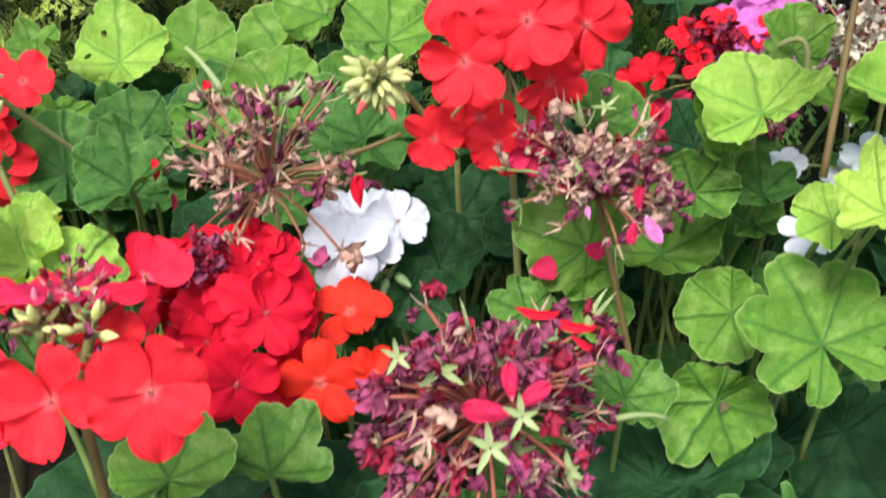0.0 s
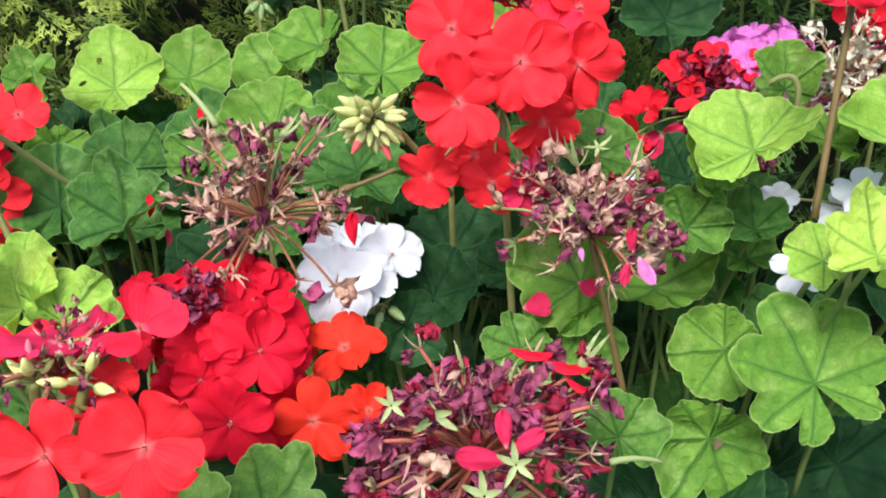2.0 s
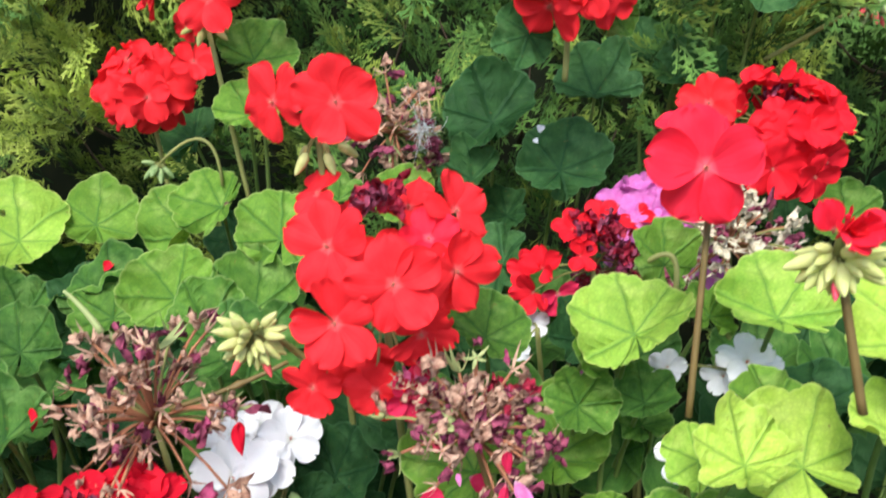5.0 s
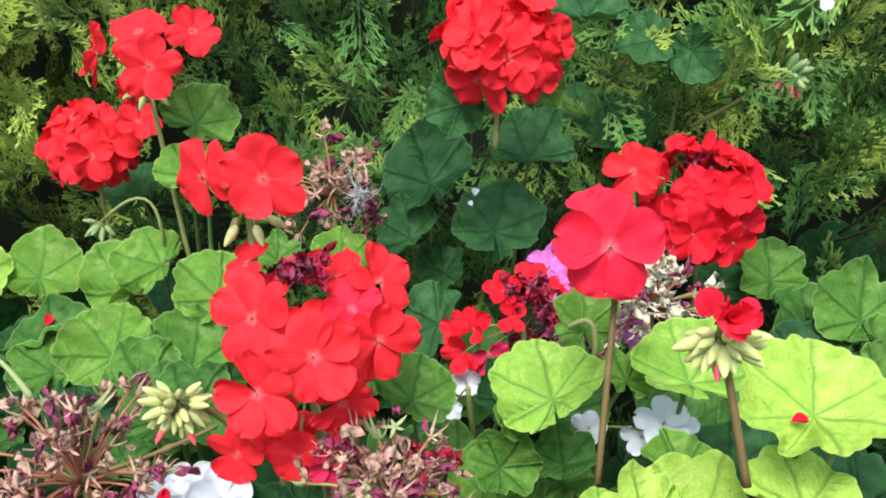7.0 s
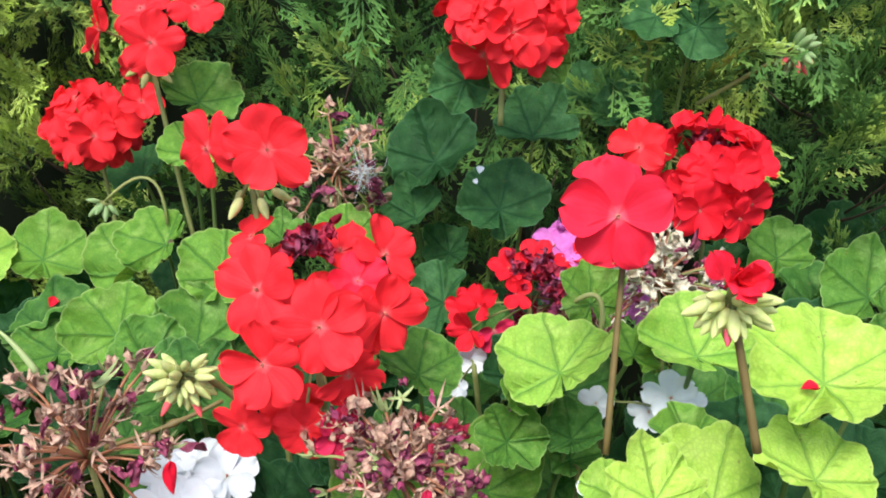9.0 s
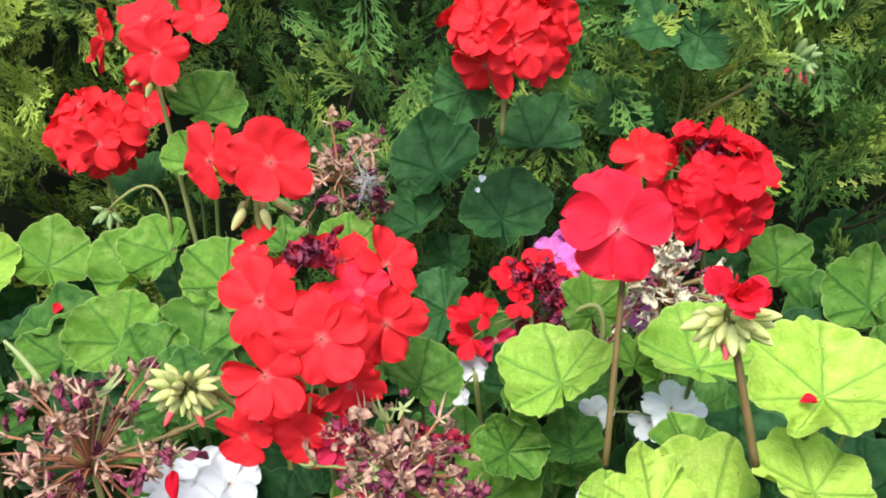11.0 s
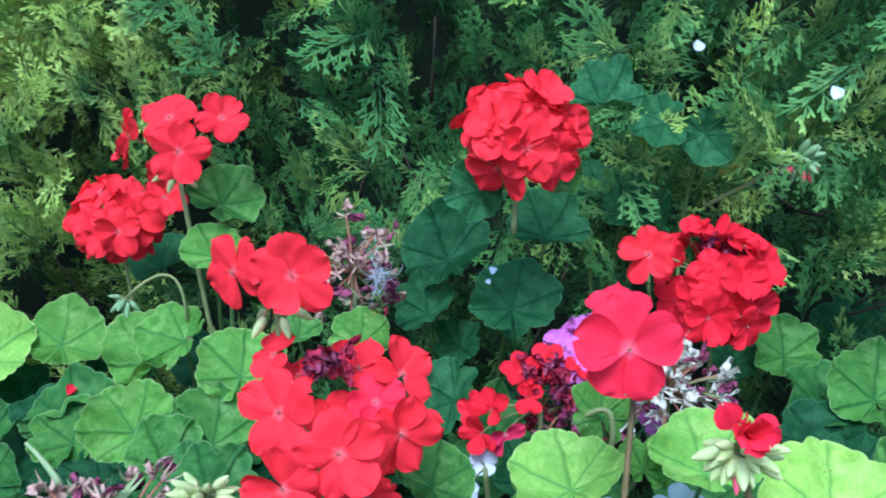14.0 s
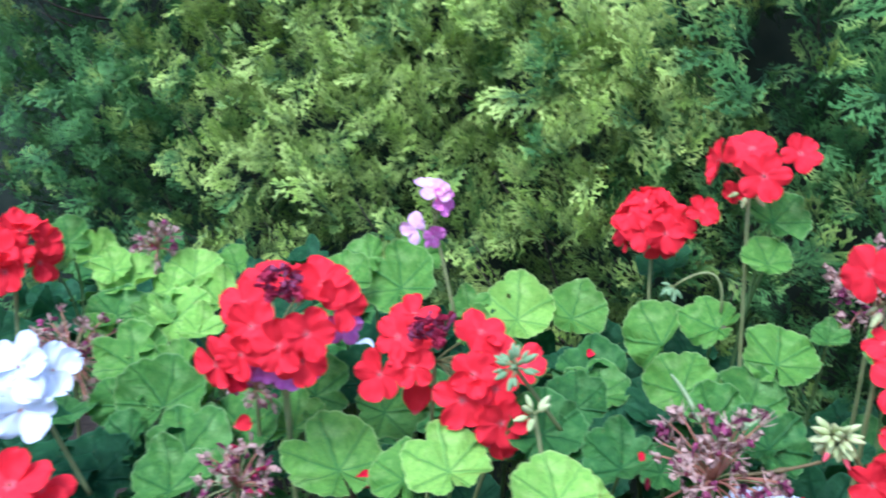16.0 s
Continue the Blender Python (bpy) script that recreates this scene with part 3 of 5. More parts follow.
def seed_fluff(place, size):
    """A tuft of silky white hairs."""
    rng = random.Random(3)
    verts, faces, c = [], [], Vector(place)
    for i in range(46):
        a = c + Vector((rng.uniform(-1, 1), rng.uniform(-1, 1), rng.uniform(-1, 1))) * size * 0.3
        b = a + Vector((rng.gauss(0, 0.5), rng.gauss(-0.2, 0.4), rng.gauss(0.1, 1))) * size
        v, f = tube_data(arc(a, b, (size * rng.uniform(-0.3, 0.3), 0, 0), 5), 0.00028, 0.00012, 3)
        faces += [tuple(k + len(verts) for k in q) for q in f]
        verts += v
    tagged(new("seed_fluff", mesh("seed_fluff", verts, faces, FLUFF)), "white silky tuft caught on a dry seed head", "seed fluff")


# ---- ground ----
def ground():
    rng = random.Random(4)
    xs = sorted(set([-40, -20, -10, -5] + [round(-3 + 0.15 * i, 3) for i in range(41)] + [5, 10, 20, 40]))
    verts, faces = [], []
    for y in xs:
        for x in xs:
            verts.append((x, y, 0.02 * noise.noise(Vector((x * 3, y * 3, 0))) + (rng.uniform(-0.008, 0.008) if abs(x) < 3 and abs(y) < 3 else 0)))
    n = len(xs)
    for i in range(n - 1):
        for j in range(n - 1):
            q = i * n + j
            faces.append((q, q + 1, q + n + 1, q + n))
    tagged(new("ground", mesh("ground", verts, faces, SOIL)), "dark crumbly garden soil under the plants", "ground", kind="structure")


ground()


# ---- the conifer hedge ----
def hedge_y(x):
    """Where the hedge's face stands."""
    return 0.90 - 0.34 * x + 0.10 * max(0.0, x) ** 1.5


HEDGE_OUT = Vector((-0.31, -0.95, 0.0))


def spray_data(seed, coarse=False):
    """A flat spray 1 long along +y: an axis, alternate side shoots, and scale-leaf branchlets as three-sided spikes. Returns vertices, faces, tip shares."""
    rng = random.Random(seed)
    verts, faces, tips = [], [], []

    def spike(a, b, w, ta, tb):
        d = (b - a).normalized()
        x = Vector((-d.y, d.x, 0)) * w
        q = len(verts)
        mid = a.lerp(b, 0.6 if coarse else 0.4)
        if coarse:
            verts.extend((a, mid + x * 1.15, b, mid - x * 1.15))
            tips.extend((ta * 0.65, (ta + tb) * 0.34, tb * 0.75, (ta + tb) * 0.34))  # older growth, darkened further to carry the hedge's inner shade
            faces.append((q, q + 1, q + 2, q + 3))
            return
        far = a.lerp(b, 0.84) + Vector((0, 0, w * 0.4))
        verts.extend((a, mid + x, far + x * 0.85, b, far - x * 0.85, mid - x))
        tm, tf = (ta + tb) / 2, ta * 0.2 + tb * 0.8
        tips.extend((ta, tm, tf, tb, tf, tm))
        faces.extend(((q, q + 5, q + 1), (q + 1, q + 5, q + 4, q + 2), (q + 2, q + 4, q + 3)))

    bend = rng.uniform(-0.3, 0.3)

    def axis(t):
        return Vector((bend * t * t, t, 0.10 * t * t - 0.16 * t ** 4))

    for i in range(6):
        spike(axis(i / 6), axis((i + 1.2) / 6), 0.011, i / 8, (i + 1) / 7)
    n = 10
    for i in range(n):
        t = 0.1 + 0.86 * i / n
        side = 1 if i % 2 else -1
        length = (0.56 * (1 - t) ** 0.8 + 0.14) * rng.uniform(0.75, 1.12)
        ang = side * radians(rng.uniform(20, 44))
        p = axis(t)
        d = Vector((math.sin(ang), math.cos(ang), rng.uniform(-0.2, 0.12)))
        spike(p, p + d * length, 0.0125, 0.15 + 0.35 * t, 1.0)
        m = max(2, int(length / 0.1))
        for j in range(m):
            f = 0.16 + 0.8 * j / m
            q = p + d * length * f
            s2 = 1 if j % 2 else -1
            a2 = ang + s2 * radians(rng.uniform(20, 38))
            l2 = (0.15 * (1 - f) + 0.08) * rng.uniform(0.7, 1.25)
            d2 = Vector((math.sin(a2), math.cos(a2), rng.uniform(-0.25, 0.2)))
            base = 0.1 + 0.35 * t + 0.3 * f
            spike(q, q + d2 * l2, 0.0135, base, min(1.0, base + 0.55))
            if l2 > 0.11:
                a3 = a2 - s2 * 0.75
                q3 = q + d2 * l2 * 0.45
                spike(q3, q3 + Vector((math.sin(a3), math.cos(a3), 0)) * l2 * 0.55, 0.013, base + 0.15, min(1.0, base + 0.5))
    return verts, faces, tips


def hedge():
    ob = thing("conifer_hedge", (-0.3, hedge_y(-0.3) + 0.15, 0), "dense conifer hedge with flat yellow-green scale-leaf sprays", "hedge")
    kinds = [spray_data(100 + i) for i in range(7)]
    meshes = []
    for v, f, tp in kinds:
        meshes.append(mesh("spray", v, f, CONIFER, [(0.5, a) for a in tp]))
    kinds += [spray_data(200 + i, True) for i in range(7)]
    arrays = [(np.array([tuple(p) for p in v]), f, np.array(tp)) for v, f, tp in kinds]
    # the backing behind the foliage, near-black to stand for the hedge's inner shade
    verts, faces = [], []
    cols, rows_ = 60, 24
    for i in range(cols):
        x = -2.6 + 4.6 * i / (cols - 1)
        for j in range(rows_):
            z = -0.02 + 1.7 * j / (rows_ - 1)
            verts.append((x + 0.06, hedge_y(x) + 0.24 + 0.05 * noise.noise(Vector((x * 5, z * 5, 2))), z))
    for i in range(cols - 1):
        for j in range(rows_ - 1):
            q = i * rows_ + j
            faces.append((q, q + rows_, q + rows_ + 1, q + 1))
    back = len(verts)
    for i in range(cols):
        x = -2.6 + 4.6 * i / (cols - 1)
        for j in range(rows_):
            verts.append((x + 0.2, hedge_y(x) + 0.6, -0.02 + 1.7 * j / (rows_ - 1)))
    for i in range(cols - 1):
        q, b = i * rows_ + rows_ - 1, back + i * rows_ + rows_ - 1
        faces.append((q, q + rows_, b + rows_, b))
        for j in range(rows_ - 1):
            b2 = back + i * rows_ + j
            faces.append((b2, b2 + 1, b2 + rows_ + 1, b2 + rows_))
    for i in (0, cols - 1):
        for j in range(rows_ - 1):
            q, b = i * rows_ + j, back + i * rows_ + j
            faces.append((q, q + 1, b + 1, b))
    tagged(part("core", mesh("core", verts, faces, GLOOM), ob), "near-black sheet that stands for the shade inside the hedge")
    # bare twigs inside
    rng = random.Random(21)
    tv, tf = [], []
    for i in range(420):
        x, z = rng.uniform(-1.7, 1.2), rng.uniform(0.2, 1.7)
        a = Vector((x, hedge_y(x) + rng.uniform(0.10, 0.24), z))
        b = a + HEDGE_OUT * rng.uniform(0.05, 0.16) + Vector((rng.uniform(-0.1, 0.1), 0, rng.uniform(0.02, 0.16)))
        v, f = tube_data(arc(a, b, (0, 0, -0.01), 4), rng.uniform(0.0015, 0.0035), 0.0008, 4)
        tf += [tuple(k + len(tv) for k in q) for q in f]
        tv += v
    tagged(part("twig_tangle", mesh("twig_tangle", tv, tf, TWIG), ob), "bare brown twigs", kind="stuff")
    # sprays
    rng = random.Random(8)
    along = Vector((0.95, -0.31, 0))
    single, joined = [], []
    for layer, (count, d0, d1) in enumerate(((1500, 0.11, 0.20), (1700, 0.02, 0.11), (2700, -0.07, 0.03), (600, -0.02, 0.12), (170, -0.08, 0.0))):
        for i in range(count):
            x, z = rng.uniform(-1.65, 1.0), rng.uniform(0.4, 1.2)
            if layer == 3:
                x, z = rng.uniform(-2.5, 1.9), rng.choice((rng.uniform(0.1, 0.5), rng.uniform(1.1, 1.72)))
            if layer == 4:  # extra outer sprays, at two stretches
                x, z = (rng.uniform(-0.52, -0.2), rng.uniform(0.72, 1.0)) if i % 3 else (rng.uniform(0.48, 0.8), rng.uniform(0.68, 0.92))
            lump = noise.noise(Vector((x * 5.5, 3.3 + layer, z * 5.5)))
            fine = noise.noise(Vector((x * 13, 7.7, z * 13)))
            thick = 0.16 if -0.95 < x < -0.12 else 0.0
            if layer == 2 and (lump < -0.2 - thick or fine < -0.28 - thick):
                continue
            if layer == 2 and -0.14 < x < 0.36 and rng.random() < 0.45:
                continue
            if layer in (1, 2) and z < 0.66 and rng.random() < 0.6:  # sprays thinned near the foot so the near-black backing gives its shade
                continue
            if layer == 1 and fine < -0.3:
                continue
            depth = rng.uniform(d0, d1) - 0.05 * lump
            p = Vector((x, hedge_y(x) + depth, z))
            sway = rng.gauss(0, 0.55) + 0.5 * noise.noise(Vector((x * 3, 1.1, z * 3)))
            d = Vector((0, 0, 1)) * rng.uniform(0.35, 1.0) + along * sway + HEDGE_OUT * rng.uniform(0.15, 0.85)
            if rng.random() < 0.2:
                d.z *= -0.5
            face = HEDGE_OUT * 1.0 + Vector((0, 0, rng.uniform(-0.1, 0.9))) + along * rng.gauss(0, 0.7)
            d.normalize()
            side = d.cross(face).normalized()
            up = side.cross(d)
            s = (rng.uniform(0.045, 0.09) if layer else rng.uniform(0.06, 0.11)) if layer != 3 else 0.15
            m = Matrix((side * s, d * s, up * s)).transposed().to_4x4()
            m.translation = p - d * s * 0.35
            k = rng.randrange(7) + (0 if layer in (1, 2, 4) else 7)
            if layer == 2 and -0.75 < x < 0.65 and 0.62 < z < 1.12 and len(single) < 300 and rng.random() < 0.8:
                single.append((k, m))
            else:
                joined.append((k, m))
    av, af, at, count = [], [], [], 0
    for k, m in joined:
        v, f, tp = arrays[k]
        mm = np.array(m)
        av.append(v @ mm[:3, :3].T + mm[:3, 3])
        at.append(tp)
        af.extend([tuple(c + count for c in q) for q in f])
        count += len(v)
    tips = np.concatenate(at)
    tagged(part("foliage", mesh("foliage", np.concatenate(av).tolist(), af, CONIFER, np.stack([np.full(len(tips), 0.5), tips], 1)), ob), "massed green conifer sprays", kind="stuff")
    for k, m in single:
        part("spray", meshes[k], ob, m)


hedge()

# ---- the geranium bed ----
for px, py in ((-0.85, 0.55), (-0.85, 0.95), (-0.6, 0.35), (-0.55, 0.62), (-0.55, 0.9), (-0.33, 0.28), (-0.3, 0.52), (-0.28, 0.78), (-0.08, 0.3), (-0.05, 0.55), (-0.1, 0.75), (0.12, 0.25),
               (0.15, 0.45), (0.15, 0.68), (0.34, 0.3), (0.33, 0.5), (0.36, 0.66), (0.52, 0.4), (0.56, 0.58), (-0.3, 0.1), (0.0, 0.12)):
    plant(px, py)

# flower heads
flower((0.07, 0.5, 0.2), (0.034, 0.45, 0.641), "large scarlet geranium head with wilted dark centre", SCARLET, [
    ((0.039, 0.401, 0.672), (-0.12, -0.96, 0.23), (-0.21, 0.27, 0.94), 0.047),
    ((0.011, 0.404, 0.653), (-0.24, -0.96, 0.16), (-0.13, 0.27, 0.96), 0.046),
    ((0.009, 0.428, 0.683), (-0.61, -0.7, 0.37), (-0.95, 0.19, 0.27), 0.051),
    ((0.028, 0.417, 0.61), (-0.02, -1, -0.07), (0.05, 0.25, 0.97), 0.033),
    ((-0.003, 0.421, 0.612), (-0.28, -0.96, -0.06), (0.13, 0.24, 0.96), 0.034),
    ((0.071, 0.439, 0.664), (0.37, -0.92, 0.11), (0.3, 0.21, 0.93), 0.046),
    ((0.073, 0.461, 0.689), (0.59, -0.62, 0.52), (-0.13, 0.27, 0.96), 0.043, None, (2,)),
    ((0.051, 0.412, 0.642), (0.25, -0.93, -0.27), (0.54, 0.15, 0.83), 0.039),
    ((0.045, 0.415, 0.609), (0.2, -0.98, -0.03), (0.38, 0.19, 0.9), 0.030, FADED),
    ((0.002, 0.475, 0.698), (-0.49, -0.43, 0.76), (-0.29, 0.28, 0.91), 0.033),
    ((0.058, 0.447, 0.679), (0.11, -0.84, 0.53), (0.79, 0.06, 0.61), 0.034, CORAL),
    ((0.049, 0.476, 0.687), (0.08, -0.31, 0.95), (0.95, -0.04, 0.32), 0.044),
    ((0.059, 0.45, 0.655), (0.2, -0.92, 0.33), (0.95, -0.04, 0.32), 0.042),
    ((0.02, 0.436, 0.619), (-0.23, -0.97, 0.04), (0.95, -0.04, 0.32), 0.039),
    ((0.036, 0.45, 0.662), (0, -0.9, 0.42), (0.3, 0.3, 0.9), 0.042),
    ((0.015, 0.479, 0.683), (-0.23, -0.26, 0.94), (-0.84, 0.24, 0.5), 0.035)], wilted=22, wilt_at=(0.034, 0.461, 0.682), radius=0.03, axis=(0, -0.25, 0.95), seed=3, r=0.0022)
flower((-0.12, 0.3, 0.15), (-0.119, 0.243, 0.59), "scarlet geranium head with fading pink upper petals", SCARLET, [
    ((-0.082, 0.213, 0.595), (0.05, -0.96, 0.27), (0.54, 0.31, 0.78), 0.039),
    ((-0.112, 0.216, 0.59), (-0.2, -0.94, 0.27), (0.27, 0.36, 0.9), 0.036),
    ((-0.135, 0.229, 0.582), (-0.6, -0.74, 0.3), (-0.17, 0.36, 0.92), 0.035, CORAL),
    ((-0.119, 0.25, 0.608), (-0.09, 0.12, 0.99), (1, -0, -0.01), 0.042, FADED),
    ((-0.094, 0.252, 0.612), (0.33, -0.23, 0.91), (0.18, 0.36, 0.91), 0.034, CORAL, (1, 3)),
    ((-0.141, 0.258, 0.6), (-0.31, -0.08, 0.95), (1, -0, -0.01), 0.036, CORAL),
    ((-0.106, 0.245, 0.595), (0.12, -0.74, 0.67), (0.94, 0.12, 0.31), 0.027)], wilted=0, radius=0.035, axis=(0, -0.1, 1), seed=5, slim=1.08, stalk_material=RUST)
flower((-0.08, 0.46, 0.15), (-0.117, 0.425, 0.513), "round crimson geranium head with shrivelled centre", CRIMSON, [
    ((-0.087, 0.384, 0.534), (0.31, -0.81, 0.49), (0.18, 0.36, 0.91), 0.046),
    ((-0.099, 0.363, 0.507), (-0, -1, 0.07), (-0.08, 0.37, 0.93), 0.050),
    ((-0.08, 0.383, 0.503), (0.52, -0.82, 0.21), (0.51, 0.32, 0.8), 0.040),
    ((-0.105, 0.386, 0.539), (0, -0.68, 0.73), (0.01, 0.37, 0.93), 0.030),
    ((-0.108, 0.442, 0.544), (0.11, -0.46, 0.88), (0.18, 0.36, 0.91), 0.044),
    ((-0.138, 0.441, 0.541), (-0.1, -0.32, 0.94), (-0.17, 0.36, 0.92), 0.044),
    ((-0.167, 0.439, 0.535), (-0.54, -0.26, 0.8), (-0.49, 0.32, 0.81), 0.038),
    ((-0.116, 0.379, 0.521), (-0.1, -0.96, 0.27), (0.77, 0.23, 0.59), 0.032),
    ((-0.091, 0.44, 0.538), (0.54, -0.4, 0.74), (0.51, 0.32, 0.8), 0.036),
    ((-0.123, 0.381, 0.498), (-0.31, -0.94, 0.15), (0.94, 0.12, 0.31), 0.043),
    ((-0.083, 0.409, 0.515), (0.64, -0.61, 0.47), (0.94, 0.12, 0.31), 0.042),
    ((-0.146, 0.414, 0.526), (-0.44, -0.56, 0.7), (0.94, 0.12, 0.31), 0.033),
    ((-0.122, 0.45, 0.536), (0.01, -0.18, 0.98), (0.94, 0.12, 0.31), 0.038)], n=16, size=0.04, wilted=30, wilt_at=(-0.125, 0.408, 0.539), radius=0.036, axis=(0, -0.5, 0.85), seed=7, low=-0.1)
flower((-0.04, 0.5, 0.12), (-0.065, 0.485, 0.445), "small orange-red geranium head low in the bed", ORANGE, [
    ((-0.052, 0.435, 0.508), (0.16, -0.49, 0.86), (-0.86, 0.19, 0.47), 0.045),
    ((-0.061, 0.373, 0.501), (0.1, -0.96, 0.27), (-0.08, 0.37, 0.93), 0.045),
    ((-0.036, 0.396, 0.492), (0.33, -0.7, 0.63), (0.51, 0.32, 0.8), 0.033),
    ((-0.08, 0.47, 0.489), (-0.42, -0.49, 0.76), (0.51, 0.32, 0.8), 0.031)], seed=9, group="red geranium flower heads")
flower((-0.03, 0.54, 0.15), (-0.05, 0.519, 0.511), "white geranium flower head with rounded petals", WHITE, [
    ((-0.059, 0.482, 0.525), (-0.05, -0.74, 0.67), (-0.17, 0.36, 0.92), 0.055),
    ((-0.028, 0.507, 0.535), (0.2, -0.69, 0.7), (-0.17, 0.36, 0.92), 0.042),
    ((-0.043, 0.488, 0.528), (0.15, -0.8, 0.59), (-0.49, 0.32, 0.81), 0.039),
    ((-0.066, 0.517, 0.533), (-0.1, -0.59, 0.8), (-0.17, 0.36, 0.92), 0.043),
    ((-0.048, 0.523, 0.535), (0.11, -0.59, 0.8), (0.51, 0.32, 0.8), 0.040)], seed=11, group="white geranium flower heads")
buds((0, 0.53, 0.3), (-0.033, 0.496, 0.507), "hanging cluster of small green buds", n=9, length=0.014, radius=0.006, axis=(0, 0, -1), material=BUDGREEN, red=0, low=0.1)
flower((0.179, 0.39, 0.6), (0.193, 0.417, 0.708), "coral-red geranium floret held on a tall rusty stalk", CORAL, [
    ((0.183, 0.401, 0.721), (-0.1, -0.97, 0.2), (-0.04, 0.26, 0.97), 0.057),
    ((0.185, 0.426, 0.735), (-0.03, -0.36, 0.93), (0.05, 0.25, 0.97), 0.036)], seed=13, buds=5, radius=0.03, stalk_material=RUST, axis=(0.4, 0, 0.8), r=0.0016, lift=8, slim=1.14)
flower((0.363, 0.718, 0.261), (0.343, 0.668, 0.681), "crimson-red geranium head with withered middle", RED, [
    ((0.277, 0.643, 0.713), (-0.6, -0.68, 0.42), (-0.13, 0.27, 0.96), 0.047, SCARLET),
    ((0.316, 0.616, 0.669), (-0.23, -0.97, -0.06), (0.22, 0.22, 0.95), 0.047),
    ((0.345, 0.611, 0.663), (0.19, -0.96, -0.2), (0.05, 0.25, 0.97), 0.040)], n=18, radius=0.04, size=0.045, axis=(0.1, -0.45, 0.85), wilted=24, seed=15)
buds((0.217, 0.31, 0.642), (0.206, 0.322, 0.705), "pale green bud cluster around one opening red flower", n=34, length=0.013, radius=0.006, axis=(0, -0.4, -0.9), material=PALEBUD, red=1, low=-0.2, seed=4, stalk_material=RUST, tip_material=CORAL)
flower((0.205, 0.32, 0.705), (0.203, 0.315, 0.714), "half-open coral geranium floret above pale buds", CORAL, [
    ((0.203, 0.312, 0.715), (-0.05, -0.9, 0.43), (0.05, 0.25, 0.97), 0.032),
    ((0.203, 0.311, 0.716), (-0.02, -0.92, 0.4), (0.67, 0.11, 0.73), 0.016, RED),
    ((0.200, 0.316, 0.715), (-0.3, -0.75, 0.6), (-0.5, 0.28, 0.85), 0.030, CORAL, (1, 2, 3, 4))], seed=17, lift=62)
flower((0.167, 0.632, 0.734), (0.17, 0.63, 0.807), "full scarlet geranium head on a green stalk", SCARLET, n=22, radius=0.033, size=0.048, axis=(0, -0.35, 0.95), seed=19, low=-0.3)
flower((0.02, 0.56, 0.3), (0.003, 0.484, 0.729), "pair of open scarlet florets above hanging buds", SCARLET, [
    ((-0.017, 0.471, 0.748), (-0.66, -0.73, 0.17), (-0.6, 0.27, 0.75), 0.044),
    ((0.015, 0.456, 0.749), (-0.03, -0.99, 0.15), (-0.04, 0.26, 0.97), 0.047)], seed=21, buds=5, radius=0.035, axis=(0, 0, 1), slim=1.12)
flower((-0.03, 0.74, 0.3), (-0.085, 0.678, 0.781), "loose scarlet geranium head with few open florets", SCARLET, [
    ((-0.077, 0.65, 0.796), (-0.08, -0.99, 0.11), (0.22, 0.22, 0.95), 0.051),
    ((-0.088, 0.678, 0.818), (-0.08, -0.68, 0.73), (0.05, 0.25, 0.97), 0.047),
    ((-0.115, 0.667, 0.804), (-0.92, -0.36, 0.14), (-0.04, 0.26, 0.97), 0.050),
    ((-0.048, 0.663, 0.819), (0.38, -0.8, 0.46), (0.54, 0.15, 0.83), 0.040),
    ((-0.098, 0.678, 0.776), (-0.44, -0.83, -0.33), (0.54, 0.15, 0.83), 0.025)], seed=23, buds=5, radius=0.03)
flower((-0.13, 0.82, 0.3), (-0.167, 0.812, 0.716), "rounded scarlet geranium head before the hedge", SCARLET, [
    ((-0.118, 0.781, 0.742), (0.33, -0.79, 0.52), (0.54, 0.15, 0.83), 0.041),
    ((-0.153, 0.758, 0.717), (-0.03, -1, 0.06), (0.05, 0.25, 0.97), 0.044)], n=14, radius=0.031, size=0.048, axis=(0, -0.6, 0.8), seed=25, low=-0.3)
flower((0.2, 0.66, 0.25), (0.191, 0.63, 0.594), "straggling crimson geranium head with narrow wilting petals", RED, [
    ((0.149, 0.607, 0.604), (-0.53, -0.73, 0.44), (-0.13, 0.27, 0.96), 0.038, None, (2,)),
    ((0.172, 0.620, 0.628), (-0.08, -0.68, 0.73), (-0.13, 0.27, 0.96), 0.036),
    ((0.193, 0.620, 0.635), (-0.09, -0.75, 0.66), (-0.46, 0.28, 0.85), 0.033, None, (3,)),
    ((0.222, 0.633, 0.630), (0.13, -0.76, 0.64), (0.54, 0.15, 0.83), 0.031, None, (1,)),
    ((0.141, 0.604, 0.588), (-0.54, -0.84, -0.09), (-0.13, 0.27, 0.96), 0.036, None, (4,)),
    ((0.158, 0.602, 0.587), (-0.13, -0.99, -0.1), (-0.13, 0.27, 0.96), 0.033, FADED, (0,)),
    ((0.175, 0.606, 0.613), (-0.21, -0.86, 0.46), (0.88, 0.01, 0.47), 0.029, None, (2,)),
    ((0.139, 0.617, 0.600), (-0.71, -0.58, 0.4), (0.98, -0.08, 0.15), 0.032)], wilted=56, radius=0.046, axis=(0, -0.5, 0.85), seed=27, lift=30, slim=0.85)
